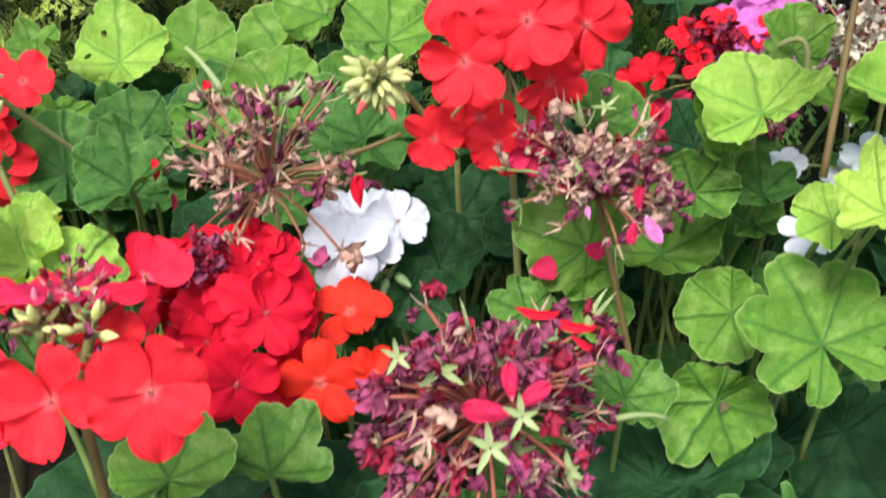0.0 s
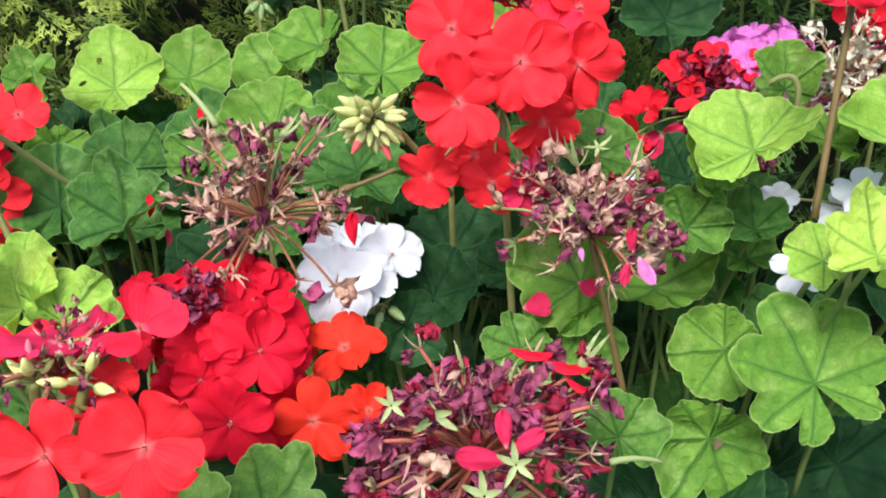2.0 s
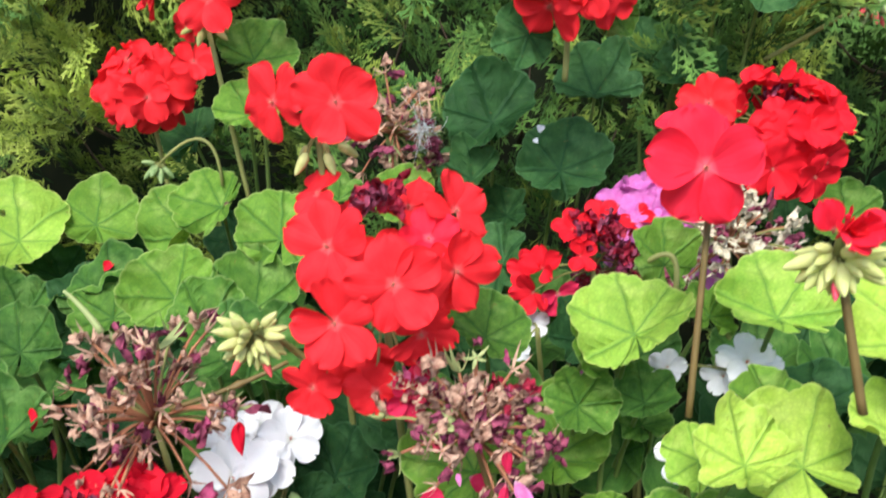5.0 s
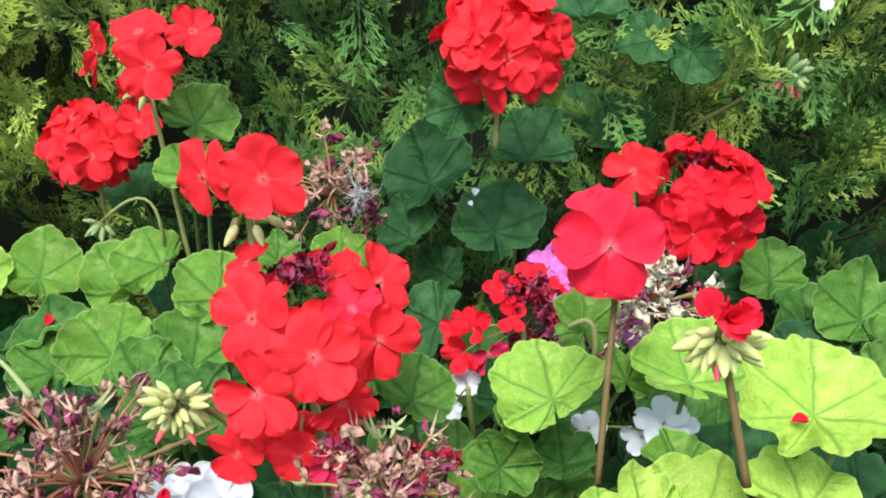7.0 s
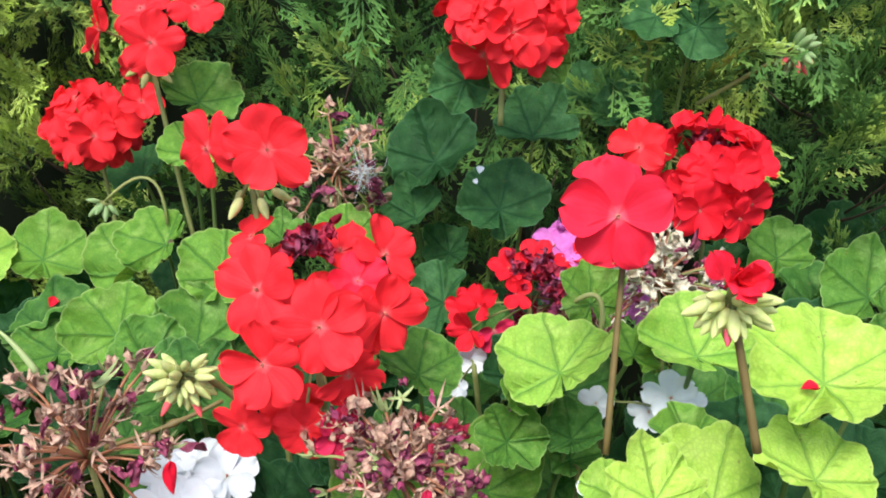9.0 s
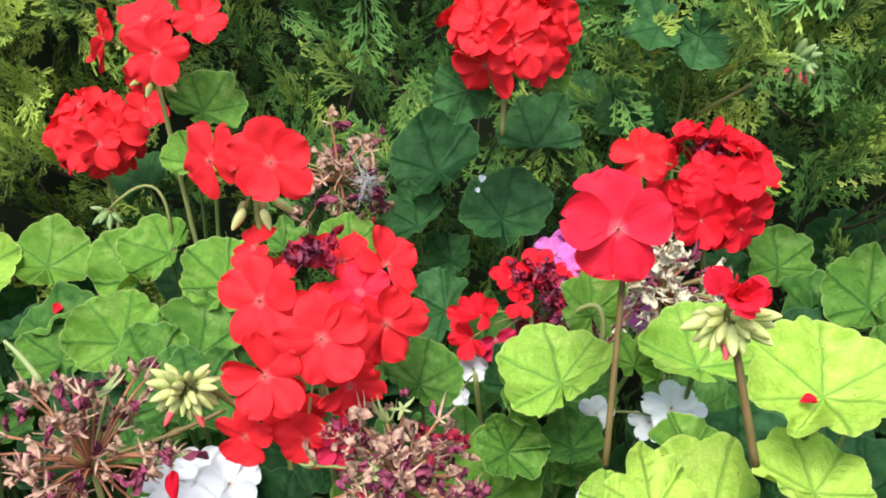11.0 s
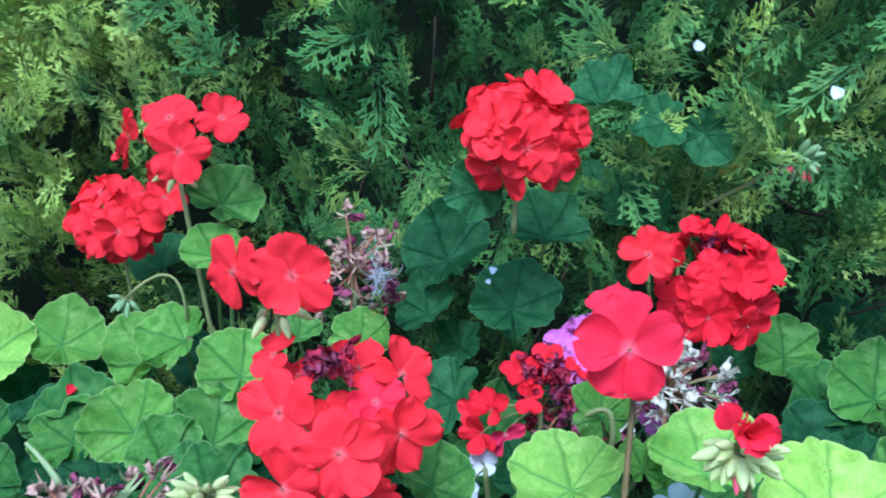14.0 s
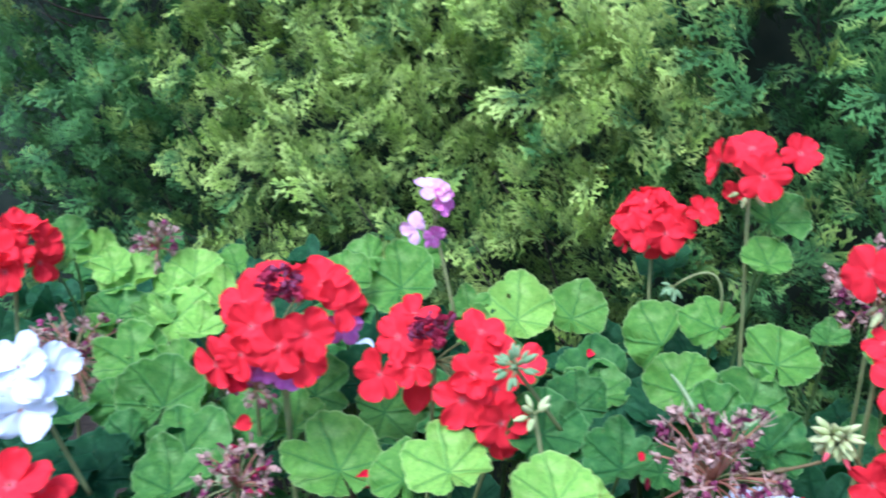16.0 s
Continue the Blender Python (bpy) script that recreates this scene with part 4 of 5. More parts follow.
flower((0.24, 0.64, 0.25), (0.235, 0.64, 0.585), "lilac geranium florets among wilting crimson petals", LILAC, [
    ((0.218, 0.630, 0.629), (-0.1, -0.85, 0.5), (0.2, 0.3, 0.9), 0.034),
    ((0.258, 0.620, 0.600), (0.1, -0.85, 0.5), (0.6, 0.3, 0.7), 0.030),
    ((0.273, 0.610, 0.593), (0.2, -0.85, 0.45), (-0.4, 0.3, 0.8), 0.028),
    ((0.239, 0.650, 0.633), (-0.1, -0.8, 0.6), (0.5, 0.3, 0.8), 0.034)], seed=57, group="lilac geranium flower heads")
flower((0.28, 0.66, 0.25), (0.247, 0.668, 0.613), "lilac-magenta geranium head beside dry flowers", LILAC, n=26, radius=0.034, size=0.034, axis=(0, -0.5, 0.85), seed=29, group="lilac geranium flower heads")
flower((-0.33, 0.56, 0.15), (-0.344, 0.551, 0.603), "scarlet geranium head round a dark shrivelled centre", SCARLET, [
    ((-0.383, 0.513, 0.596), (-0.3, -0.95, 0.07), (-0.3, 0.12, 0.95), 0.050),
    ((-0.372, 0.52, 0.63), (-0.3, -0.9, 0.3), (0.3, 0.12, 0.95), 0.048),
    ((-0.355, 0.515, 0.607), (0.1, -0.95, 0.1), (-0.3, 0.12, 0.95), 0.042),
    ((-0.367, 0.553, 0.642), (-0.17, -0.54, 0.83), (-0.3, 0.12, 0.95), 0.050),
    ((-0.305, 0.553, 0.636), (0.28, -0.56, 0.78), (-0.3, 0.12, 0.95), 0.050),
    ((-0.285, 0.545, 0.62), (0.38, -0.7, 0.5), (0.3, 0.12, 0.95), 0.046),
    ((-0.306, 0.499, 0.591), (0.2, -0.97, 0), (-0.22, 0.14, 0.97), 0.052),
    ((-0.272, 0.507, 0.574), (0.4, -0.9, -0.05), (0.22, 0.14, 0.97), 0.050),
    ((-0.3, 0.505, 0.613), (0.2, -0.9, 0.3), (0.3, 0.14, 0.97), 0.046),
    ((-0.281, 0.512, 0.601), (0.4, -0.85, 0.2), (-0.3, 0.14, 0.97), 0.044),
    ((-0.262, 0.543, 0.617), (0.2, -0.87, 0.45), (0.35, 0.35, 0.87), 0.042),
    ((-0.277, 0.531, 0.558), (0.2, -0.97, 0.16), (0.35, 0.35, 0.87), 0.051),
    ((-0.283, 0.549, 0.577), (0.31, -0.79, 0.53), (0.94, 0.12, 0.31), 0.033, CRIMSON),
    ((-0.367, 0.549, 0.621), (-0.18, -0.82, 0.54), (0.37, 0.26, 0.89), 0.046)], wilted=38, wilt_at=(-0.337, 0.525, 0.626), radius=0.042, axis=(-0.1, -0.6, 0.8), seed=31)
buds((-0.221, 0.533, 0.565), (-0.262, 0.48, 0.633), "grey-green geranium bud cluster", n=16, length=0.012, radius=0.009, axis=(0, -0.6, 0.8), material=BUDGREEN, red=0, low=-0.2, seed=8)
buds((-0.222, 0.435, 0.56), (-0.238, 0.439, 0.612), "small pale green bud cluster", n=8, length=0.013, radius=0.006, axis=(-0.5, -0.4, 0.8), material=BUD, red=0, low=0, seed=9)
flower((-0.42, 0.56, 0.15), (-0.477, 0.499, 0.625), "broad scarlet geranium head round shrivelled dark petals", SCARLET, [
    ((-0.508, 0.452, 0.602), (-0.27, -0.96, -0.08), (-0.3, 0.12, 0.95), 0.048),
    ((-0.486, 0.45, 0.615), (-0.1, -0.96, 0.06), (0.37, 0.26, 0.89), 0.046),
    ((-0.482, 0.458, 0.638), (-0, -0.96, 0.26), (0.37, 0.26, 0.89), 0.048),
    ((-0.452, 0.447, 0.629), (0.18, -0.96, 0.09), (-0.22, 0.14, 0.97), 0.050),
    ((-0.43, 0.45, 0.642), (0.4, -0.86, 0.2), (0.22, 0.14, 0.97), 0.046),
    ((-0.435, 0.455, 0.617), (0.4, -0.9, 0), (0.5, 0.14, 0.9), 0.044),
    ((-0.504, 0.487, 0.647), (-0.27, -0.81, 0.51), (-0.3, 0.12, 0.95), 0.049),
    ((-0.501, 0.522, 0.664), (-0.1, -0.39, 0.91), (-0.3, 0.12, 0.95), 0.049),
    ((-0.464, 0.53, 0.664), (0.1, -0.34, 0.93), (-0.3, 0.12, 0.95), 0.061),
    ((-0.427, 0.515, 0.652), (0.68, -0.67, 0.31), (0.37, 0.26, 0.89), 0.055, None, (2,)),
    ((-0.497, 0.457, 0.593), (-0.14, -0.92, -0.37), (-0.3, 0.12, 0.95), 0.034, CRIMSON),
    ((-0.444, 0.515, 0.667), (0.41, -0.57, 0.71), (0.77, 0.29, 0.57), 0.055)], wilted=40, wilt_at=(-0.467, 0.486, 0.653), radius=0.04, axis=(0.1, -0.5, 0.85), seed=33)
flower((-0.46, 0.6, 0.2), (-0.466, 0.496, 0.599), "lilac geranium florets below a scarlet head", LILAC, [
    ((-0.474, 0.464, 0.603), (0.15, -0.98, -0.11), (-0.13, 0.16, 0.98), 0.032),
    ((-0.452, 0.468, 0.599), (0.25, -0.96, -0.1), (-0.13, 0.16, 0.98), 0.032),
    ((-0.436, 0.474, 0.608), (0.34, -0.94, -0.09), (-0.13, 0.16, 0.98), 0.032),
    ((-0.427, 0.527, 0.629), (0.53, -0.85, 0), (-0.13, 0.16, 0.98), 0.038)], seed=35, group="lilac geranium flower heads")
flower((-0.835, 0.62, 0.416), (-0.858, 0.633, 0.614), "scarlet geranium head at the hedge end of the bed", SCARLET, n=16, radius=0.04, size=0.05, axis=(0, -0.5, 0.85), seed=37)
flower((-0.624, 0.447, 0.461), (-0.665, 0.417, 0.566), "white geranium flower head on a long green stalk", WHITE, [
    ((-0.66, 0.402, 0.589), (0.08, -0.92, 0.38), (-0.13, 0.16, 0.98), 0.063),
    ((-0.64, 0.416, 0.585), (0.47, -0.78, 0.41), (-0.13, 0.16, 0.98), 0.052),
    ((-0.654, 0.396, 0.555), (0.24, -0.97, -0.03), (-0.13, 0.16, 0.98), 0.058),
    ((-0.679, 0.403, 0.565), (-0.33, -0.94, 0.11), (-0.13, 0.16, 0.98), 0.052)], seed=39, group="white geranium flower heads")
flower((-0.615, 0.349, 0.374), (-0.609, 0.336, 0.514), "scarlet geranium floret low in the bed", SCARLET, [
    ((-0.608, 0.328, 0.527), (0.01, -0.75, 0.66), (-0.13, 0.16, 0.98), 0.063),
    ((-0.592, 0.341, 0.521), (0.4, -0.62, 0.67), (-0.13, 0.16, 0.98), 0.047)], seed=41)
flower((-0.362, 0.708, 0.605), (-0.391, 0.699, 0.702), "pink and white geranium sprig before the hedge", PINK, [
    ((-0.402, 0.694, 0.741), (0.14, -0.47, 0.87), (-0.6, 0.02, 0.8), 0.037, BLUSH, (1,)),
    ((-0.391, 0.696, 0.739), (0.47, -0.71, 0.52), (0.86, 0.28, 0.42), 0.030, BLUSH, (2, 3)),
    ((-0.385, 0.696, 0.729), (0.77, -0.55, 0.31), (0.37, 0.26, 0.89), 0.035),
    ((-0.407, 0.685, 0.699), (-0.31, -0.95, 0.01), (-0.3, 0.12, 0.95), 0.037, BLUSH, (3,)),
    ((-0.39, 0.687, 0.692), (0.8, -0.59, -0.11), (-0.3, 0.12, 0.95), 0.030)], seed=43, group="pink geranium flowers")
flower((0.157, 0.628, 0.451), (0.141, 0.588, 0.566), "small white geranium florets among leaves", WHITE, [
    ((0.142, 0.607, 0.562), (0.11, -0.84, 0.53), (0.05, 0.25, 0.97), 0.024),
    ((0.132, 0.604, 0.543), (-0.43, -0.9, 0.04), (0.05, 0.25, 0.97), 0.019)], seed=45, group="white geranium flower heads")
flower((0.273, 0.533, 0.461), (0.257, 0.5, 0.564), "white geranium florets low among stalks", WHITE, [
    ((0.253, 0.493, 0.577), (0.03, -0.69, 0.72), (0.05, 0.25, 0.97), 0.039),
    ((0.243, 0.502, 0.564), (-0.41, -0.8, 0.44), (0.05, 0.25, 0.97), 0.029),
    ((0.27, 0.499, 0.569), (0.33, -0.79, 0.52), (0.05, 0.25, 0.97), 0.025),
    ((0.209, 0.507, 0.57), (-0.41, -0.8, 0.44), (0.05, 0.25, 0.97), 0.025)], seed=47, group="white geranium flower heads")
flower((0.209, 0.431, 0.471), (0.19, 0.423, 0.555), "single white geranium floret behind a leaf", WHITE, [
    ((0.187, 0.415, 0.563), (-0.1, -0.7, 0.71), (0.01, 0.37, 0.93), 0.032)], seed=49, group="white geranium flower heads")
flower((0.181, 0.586, 0.427), (0.161, 0.562, 0.529), "small magenta geranium florets in shade", LILAC, [
    ((0.167, 0.563, 0.532), (0.21, -0.75, 0.63), (0.01, 0.37, 0.93), 0.023),
    ((0.157, 0.562, 0.53), (-0.3, -0.73, 0.62), (0.01, 0.37, 0.93), 0.019)], seed=51, group="lilac geranium flower heads")
flower((-0.309, 0.605, 0.421), (-0.286, 0.581, 0.522), "small lilac geranium floret in shade", LILAC, [
    ((-0.285, 0.582, 0.525), (0.1, -0.7, 0.71), (0.01, 0.37, 0.93), 0.022)], seed=53, group="lilac geranium flower heads")

# spent heads
withered((-0.06, 0.52, 0.2), (-0.099, 0.475, 0.569), "spent geranium head of dry tan stars and purple shreds", radius=0.056, n=50, straw=0.93, purple=0.75, open_share=0.45, size=1.3, crumpled=0.5, side=((-0.088, 0.469, 0.58), (-0.023, 0.486, 0.597)), axis=(-0.1, -0.35, 0.9), seed=3, low=-0.12, petals=[((-0.155, 0.448, 0.581), (-0.32, -0.84, 0.45), (-0.08, 0.37, 0.93), 0.013, CRIMSON), ((-0.042, 0.423, 0.574), (0.6, -0.75, 0.29), (-0.17, 0.36, 0.92), 0.018, CRIMSON), ((-0.148, 0.451, 0.563), (-0.32, -0.84, 0.45), (-0.08, 0.37, 0.93), 0.010, WINE)])
withered((0.099, 0.399, 0.495), (0.076, 0.403, 0.587), "fading geranium head of dry stars and wine-red shreds", radius=0.042, n=60, purple=0.9, open_share=0.4, crumpled=0.55, size=1.12, axis=(0, -0.2, 1), seed=5, low=0.08, straw=0.74, stalk_material=RUST, r=0.0017, petals=[((0.086, 0.353, 0.597), (0.21, -0.97, 0.15), (-0.17, 0.36, 0.92), 0.012, FADED), ((0.087, 0.348, 0.598), (0.31, -0.94, 0.15), (0.57, -0.3, -0.77), 0.015, PINK), ((0.084, 0.352, 0.594), (-0, -0.99, 0.16), (-0.18, -0.36, -0.91), 0.011, FADED), ((0.064, 0.352, 0.594), (-0, -0.93, 0.37), (-0.17, 0.36, 0.92), 0.006, PINK)])
withered((0.03, 0.36, 0.12), (0.018, 0.31, 0.521), "large spent geranium head of dark purple shreds and green sepals", radius=0.052, n=92, crumpled=0.8, open_share=0.15, stars=[((0.017, 0.251, 0.548), (0, -0.84, 0.54), 0.017), ((0.028, 0.255, 0.558), (0, -0.84, 0.54), 0.015), ((-0.015, 0.263, 0.577), (0, -0.84, 0.54), 0.012)], axis=(0, -0.35, 0.9), seed=7, low=-0.25, straw=0.1, purple=1.15, size=1.2, dry_share=0.62, pedicel_material=REDSTALK, stalk_material=RUST, petals=[((0.026, 0.26, 0.556), (0, -0.77, 0.64), (-1, 0.04, 0.09), 0.019, FADED), ((0.025, 0.261, 0.56), (0, -0.77, 0.64), (-0.08, 0.37, 0.93), 0.014, FADED), ((0.026, 0.261, 0.558), (0, -0.77, 0.64), (0.82, 0.21, 0.53), 0.015, FADED), ((0.045, 0.33, 0.558), (0.22, -0.08, 0.97), (0.94, -0.13, -0.32), 0.021, CRIMSON), ((0.031, 0.341, 0.558), (0.22, -0.08, 0.97), (0.96, -0.1, -0.25), 0.020, CRIMSON), ((0.053, 0.319, 0.556), (0.45, -0.13, 0.88), (0.76, -0.24, -0.6), 0.015, CRIMSON)])
withered((-0.118, 0.243, 0.588), (-0.119, 0.247, 0.598), "shrivelled pink and straw remains on a scarlet head", radius=0.022, n=14, axis=(0, -0.1, 1), seed=31, low=0.1, straw=0.4, size=0.6)
withered((0.06, 0.74, 0.3), (0.047, 0.697, 0.69), "dry tan geranium seed head with white fluff", radius=0.046, n=40, size=1.35, open_share=0.6, axis=(0.2, -0.5, 0.5), seed=9, low=-0.5, straw=0.9, purple=0.6)
withered((0.314, 0.652, 0.47), (0.272, 0.577, 0.623), "dry straw-coloured spent geranium head", radius=0.04, n=60, axis=(0, -0.4, 0.9), seed=11, straw=1.0, purple=0.7, low=-0.4, size=1.25, dry=CREAM)
withered((-0.754, 0.623, 0.334), (-0.741, 0.58, 0.526), "dry brown spent geranium head with drooping shreds", radius=0.055, n=70, axis=(0, -0.3, 0.9), seed=13, straw=0.9, purple=0.9, low=-0.6)
withered((-0.483, 0.484, 0.376), (-0.481, 0.445, 0.498), "dry pinkish-brown spent geranium head", radius=0.036, n=34, axis=(0, -0.3, 0.9), seed=15, straw=0.8, low=-0.2)
withered((-0.715, 0.727, 0.501), (-0.713, 0.691, 0.634), "small dry spent geranium head above leaves", radius=0.032, n=22, axis=(0, -0.1, 1), seed=17, straw=0.8, low=0.1)
withered((-0.516, 0.586, 0.404), (-0.509, 0.533, 0.552), "dry tan spent florets under a scarlet head", radius=0.026, n=18, axis=(0, -0.4, 0.9), seed=19, straw=0.95, low=-0.3)
withered((0.23, 0.67, 0.25), (0.222, 0.645, 0.588), "purple wilting mass of a crimson geranium head", radius=0.046, n=60, axis=(0, -0.6, 0.8), seed=21, straw=0.1, purple=1.4, low=-0.1)
flower((0.25, 0.68, 0.25), (0.24, 0.675, 0.6), "lilac geranium florets behind a wilting crimson head", LILAC, [
    ((0.217, 0.662, 0.633), (-0.19, -0.76, 0.62), (0.05, 0.25, 0.97), 0.036),
    ((0.236, 0.658, 0.625), (0.01, -0.79, 0.62), (0.05, 0.25, 0.97), 0.037),
    ((0.269, 0.620, 0.602), (0.09, -1, 0.03), (0.05, 0.25, 0.97), 0.030),
    ((0.241, 0.625, 0.610), (0.09, -1, 0.03), (0.05, 0.25, 0.97), 0.030)], seed=55, group="lilac geranium flower heads")
seed_fluff((0.067, 0.645, 0.7), 0.014)

# bud clusters
buds((0.008, 0.452, 0.592), (-0.031, 0.421, 0.642), "cream-green geranium bud cluster with two red tips", n=40, length=0.012, radius=0.007, axis=(-0.1, -0.6, -0.7), material=BUD, red=2, low=-0.55, seed=2, bow=(-0.005, 0, 0.012))
buds((-0.09, 0.704, 0.652), (-0.139, 0.713, 0.67), "small drooping grey-green bud cluster on a curved stalk", n=8, length=0.012, radius=0.004, axis=(-0.3, -0.3, -0.8), material=BUDGREEN, red=0, low=0.1, bow=(0.012, 0, 0.028), seed=6, r=0.0012)
buds((0.365, 0.753, 0.732), (0.421, 0.697, 0.781), "green geranium buds with red tips before the hedge", n=34, length=0.0165, radius=0.0045, axis=(0.1, -0.5, -0.6), material=BUDGREEN, red=4, low=-0.45, seed=3)

# fallen petals
fallen_petal((0.252, 0.343, 0.653), (-0.03, -0.05, 1), (0.98, -0.08, 0.1), 0.0085, CRIMSON, "dark red petal lying on a lime leaf")
fallen_petal((0.143, 0.381, 0.477), (0, -0.85, 0.5), (0.3, 0.4, 0.85), 0.006, WOODY, "dark dried scrap lying on a green leaf")
fallen_petal((-0.089, 0.692, 0.640), (0, -0.85, 0.5), (1, 0, 0.1), 0.005, WOODY, "dark dried scrap lying on a green leaf")
fallen_petal((0.046, 0.428, 0.536), (0, -0.61, 0.79), (1, -0, -0.01), 0.016, FADED, "wilted pink petal lying on a leaf")
fallen_petal((0.075, 0.426, 0.552), (0, -0.68, 0.73), (0.76, -0.24, -0.6), 0.012, FADED, "wilted pink petal lying on a leaf")
fallen_petal((-0.393, 0.489, 0.504), (0.12, -0.74, 0.66), (0.97, 0.24, 0.09), 0.018, CRIMSON, "dark red petal lying on a green leaf")
fallen_petal((0.432, 0.674, 0.842), (-0.2, -0.91, 0.3), (0.3, -0.2, -0.9), 0.012, WHITE, "crumpled white petal caught in the hedge")
fallen_petal((0.363, 0.789, 0.88), (-0.05, -0.91, 0.41), (0.02, -0.2, -0.98), 0.012, WHITE, "white petal caught in the hedge")
fallen_petal((0.162, 0.699, 0.686), (-0.09, -0.78, 0.62), (0.22, 0.22, 0.95), 0.007, WHITE, "dried white splash on a dark green leaf")
fallen_petal((0.16, 0.697, 0.678), (-0.09, -0.78, 0.62), (-0.46, 0.28, 0.85), 0.005, WHITE, "dried white splash on a dark green leaf")
fallen_petal((-0.219, 0.789, 0.558), (0, -0.7, 0.71), (0.51, 0.32, 0.8), 0.011, CRIMSON, "small dark red petal scrap among leaves")
fallen_petal((-0.357, 0.546, 0.55), (0.4, -0.86, 0.31), (-0.05, 0.18, 0.98), 0.031, SCARLET, "scarlet petal hanging below a flower head")
fallen_petal((-0.517, 0.505, 0.524), (0.36, -0.79, 0.5), (0.86, 0.28, 0.42), 0.017, SCARLET, "scarlet petal caught among leaves")
fallen_petal((-0.461, 0.662, 0.567), (0.22, -0.73, 0.65), (0.97, 0.19, -0.16), 0.024, WHITE, "white petal caught among leaves")
seed_pod((-0.121, 0.476, 0.625), (-0.141, 0.485, 0.647), 0.0024)
seed_pod((0.07, 0.297, 0.529), (0.091, 0.297, 0.529), 0.0018)
buds((0.205, 0.494, 0.616), (0.19, 0.503, 0.641), "young drooping bud on a hooked green stalk", n=4, length=0.008, radius=0.002, axis=(-0.2, 0, -1), material=BUDGREEN, red=0, low=0.3, bow=(0.008, 0, 0.016), seed=12, r=0.0016)

# leaves
leaf((-0.311, 0.842, 0.575), (-0.05, -0.88, 0.47), (-0.12, 0.3, 0.94), 0.056, LIME, 14, cut=0.35, ruff=0.7, holes=((0.52, 0.2, 0.055), (0.18, 0.55, 0.06), (0.9, 0.35, 0.04)))
leaf((-0.247, 0.87, 0.58), (0.15, -0.8, 0.58), (0.1, 0.36, 0.92), 0.046, FRESH, 17, cut=0.4)
leaf((-0.139, 0.775, 0.59), (-0.3, -0.84, 0.45), (-0.6, 0.3, 0.75), 0.049, FRESH, 18, cut=0.4)
leaf((-0.092, 0.7, 0.636), (0.05, -0.88, 0.46), (-0.95, 0.1, 0.25), 0.037, FRESH, 19, cut=1.4)
leaf((-0.121, 0.64, 0.583), (0.1, -0.9, 0.42), (-0.6, 0.3, 0.75), 0.041, FRESH, 20, cut=0.5, ruff=1.3)
leaf((-0.344, 0.744, 0.581), (-0.51, -0.84, 0.19), (0.18, 0.36, 0.91), 0.032, FRESH, 5)
leaf((-0.312, 0.701, 0.554), (0.22, -0.74, 0.64), (0.49, -0.32, -0.81), 0.033, FRESH, 6)
leaf((-0.214, 0.584, 0.57), (-0.12, -0.86, 0.50), (-0.17, 0.36, 0.92), 0.035, GREEN, 7)
leaf((-0.219, 0.522, 0.545), (0, -0.77, 0.64), (-0.17, 0.36, 0.92), 0.033, GREEN, 8)
leaf((-0.185, 0.495, 0.558), (0.21, -0.75, 0.63), (0.51, 0.32, 0.8), 0.021, GREEN, 9, ruff=2.2)
leaf((-0.212, 0.78, 0.533), (-0.1, -0.88, 0.46), (-0.1, 0.35, 0.92), 0.050, GREEN, 21, cut=0.5)
leaf((-0.066, 0.557, 0.571), (-0.09, -0.82, 0.56), (-0.17, 0.36, 0.92), 0.036, GREEN, 11)
leaf((0.093, 0.495, 0.602), (-0.11, -0.76, 0.64), (0.18, 0.36, 0.91), 0.031, MID, 12)
leaf((0.08, 0.444, 0.543), (-0.1, -0.8, 0.6), (-0.96, 0.1, 0.25), 0.041, FRESH, 27, cut=0.7)
leaf((0.08, 0.434, 0.519), (0.1, -0.8, 0.6), (0.3, -0.3, -0.9), 0.027, FRESH, 28)
leaf((0.136, 0.5, 0.515), (0, -0.8, 0.6), (0.2, 0.32, 0.9), 0.044, FRESH, 29, cut=0.6)
leaf((0.153, 0.413, 0.518), (-0.1, -0.86, 0.5), (-1, -0.03, -0.07), 0.030, FRESH, 3)
leaf((0.183, 0.37, 0.522), (-0, -0.85, 0.53), (-0.42, 0.34, 0.85), 0.047, FRESH, 3, 0.16, ruff=1.3, holes=((0.62, -0.45, 0.035),))
leaf((0.141, 0.387, 0.48), (-0, -0.89, 0.46), (-0.58, -0.3, -0.76), 0.037, FRESH, 5, 0.05)
leaf((0.255, 0.469, 0.405), (0, -0.77, 0.64), (0.33, -0.35, -0.88), 0.055, DEEP, 6)
leaf((0.172, 0.46, 0.614), (-0.05, -0.78, 0.62), (-0.17, 0.36, 0.92), 0.039, LIME, 16, cut=0.7, ruff=1.3)
leaf((0.159, 0.478, 0.604), (0.46, -0.81, 0.38), (-0.94, -0.12, -0.31), 0.026, FRESH, 8)
leaf((0.191, 0.351, 0.596), (0, -0.7, 0.71), (-0.17, 0.36, 0.92), 0.028, PALE, 9, ruff=2.2)
leaf((0.181, 0.378, 0.583), (0, -0.7, 0.71), (-0.86, 0.19, 0.47), 0.019, LIME, 10)
leaf((0.191, 0.499, 0.535), (0.21, -0.83, 0.52), (-0.17, 0.36, 0.92), 0.022, MID, 11)
leaf((-0.159, 0.337, 0.574), (0.05, -0.75, 0.65), (0.5, 0.3, 0.8), 0.025, LIME, 12, cut=1.2, ruff=2.4)
leaf((-0.179, 0.345, 0.576), (-0.1, -0.7, 0.7), (-0.49, 0.32, 0.81), 0.027, PALE, 0, ruff=2.2)
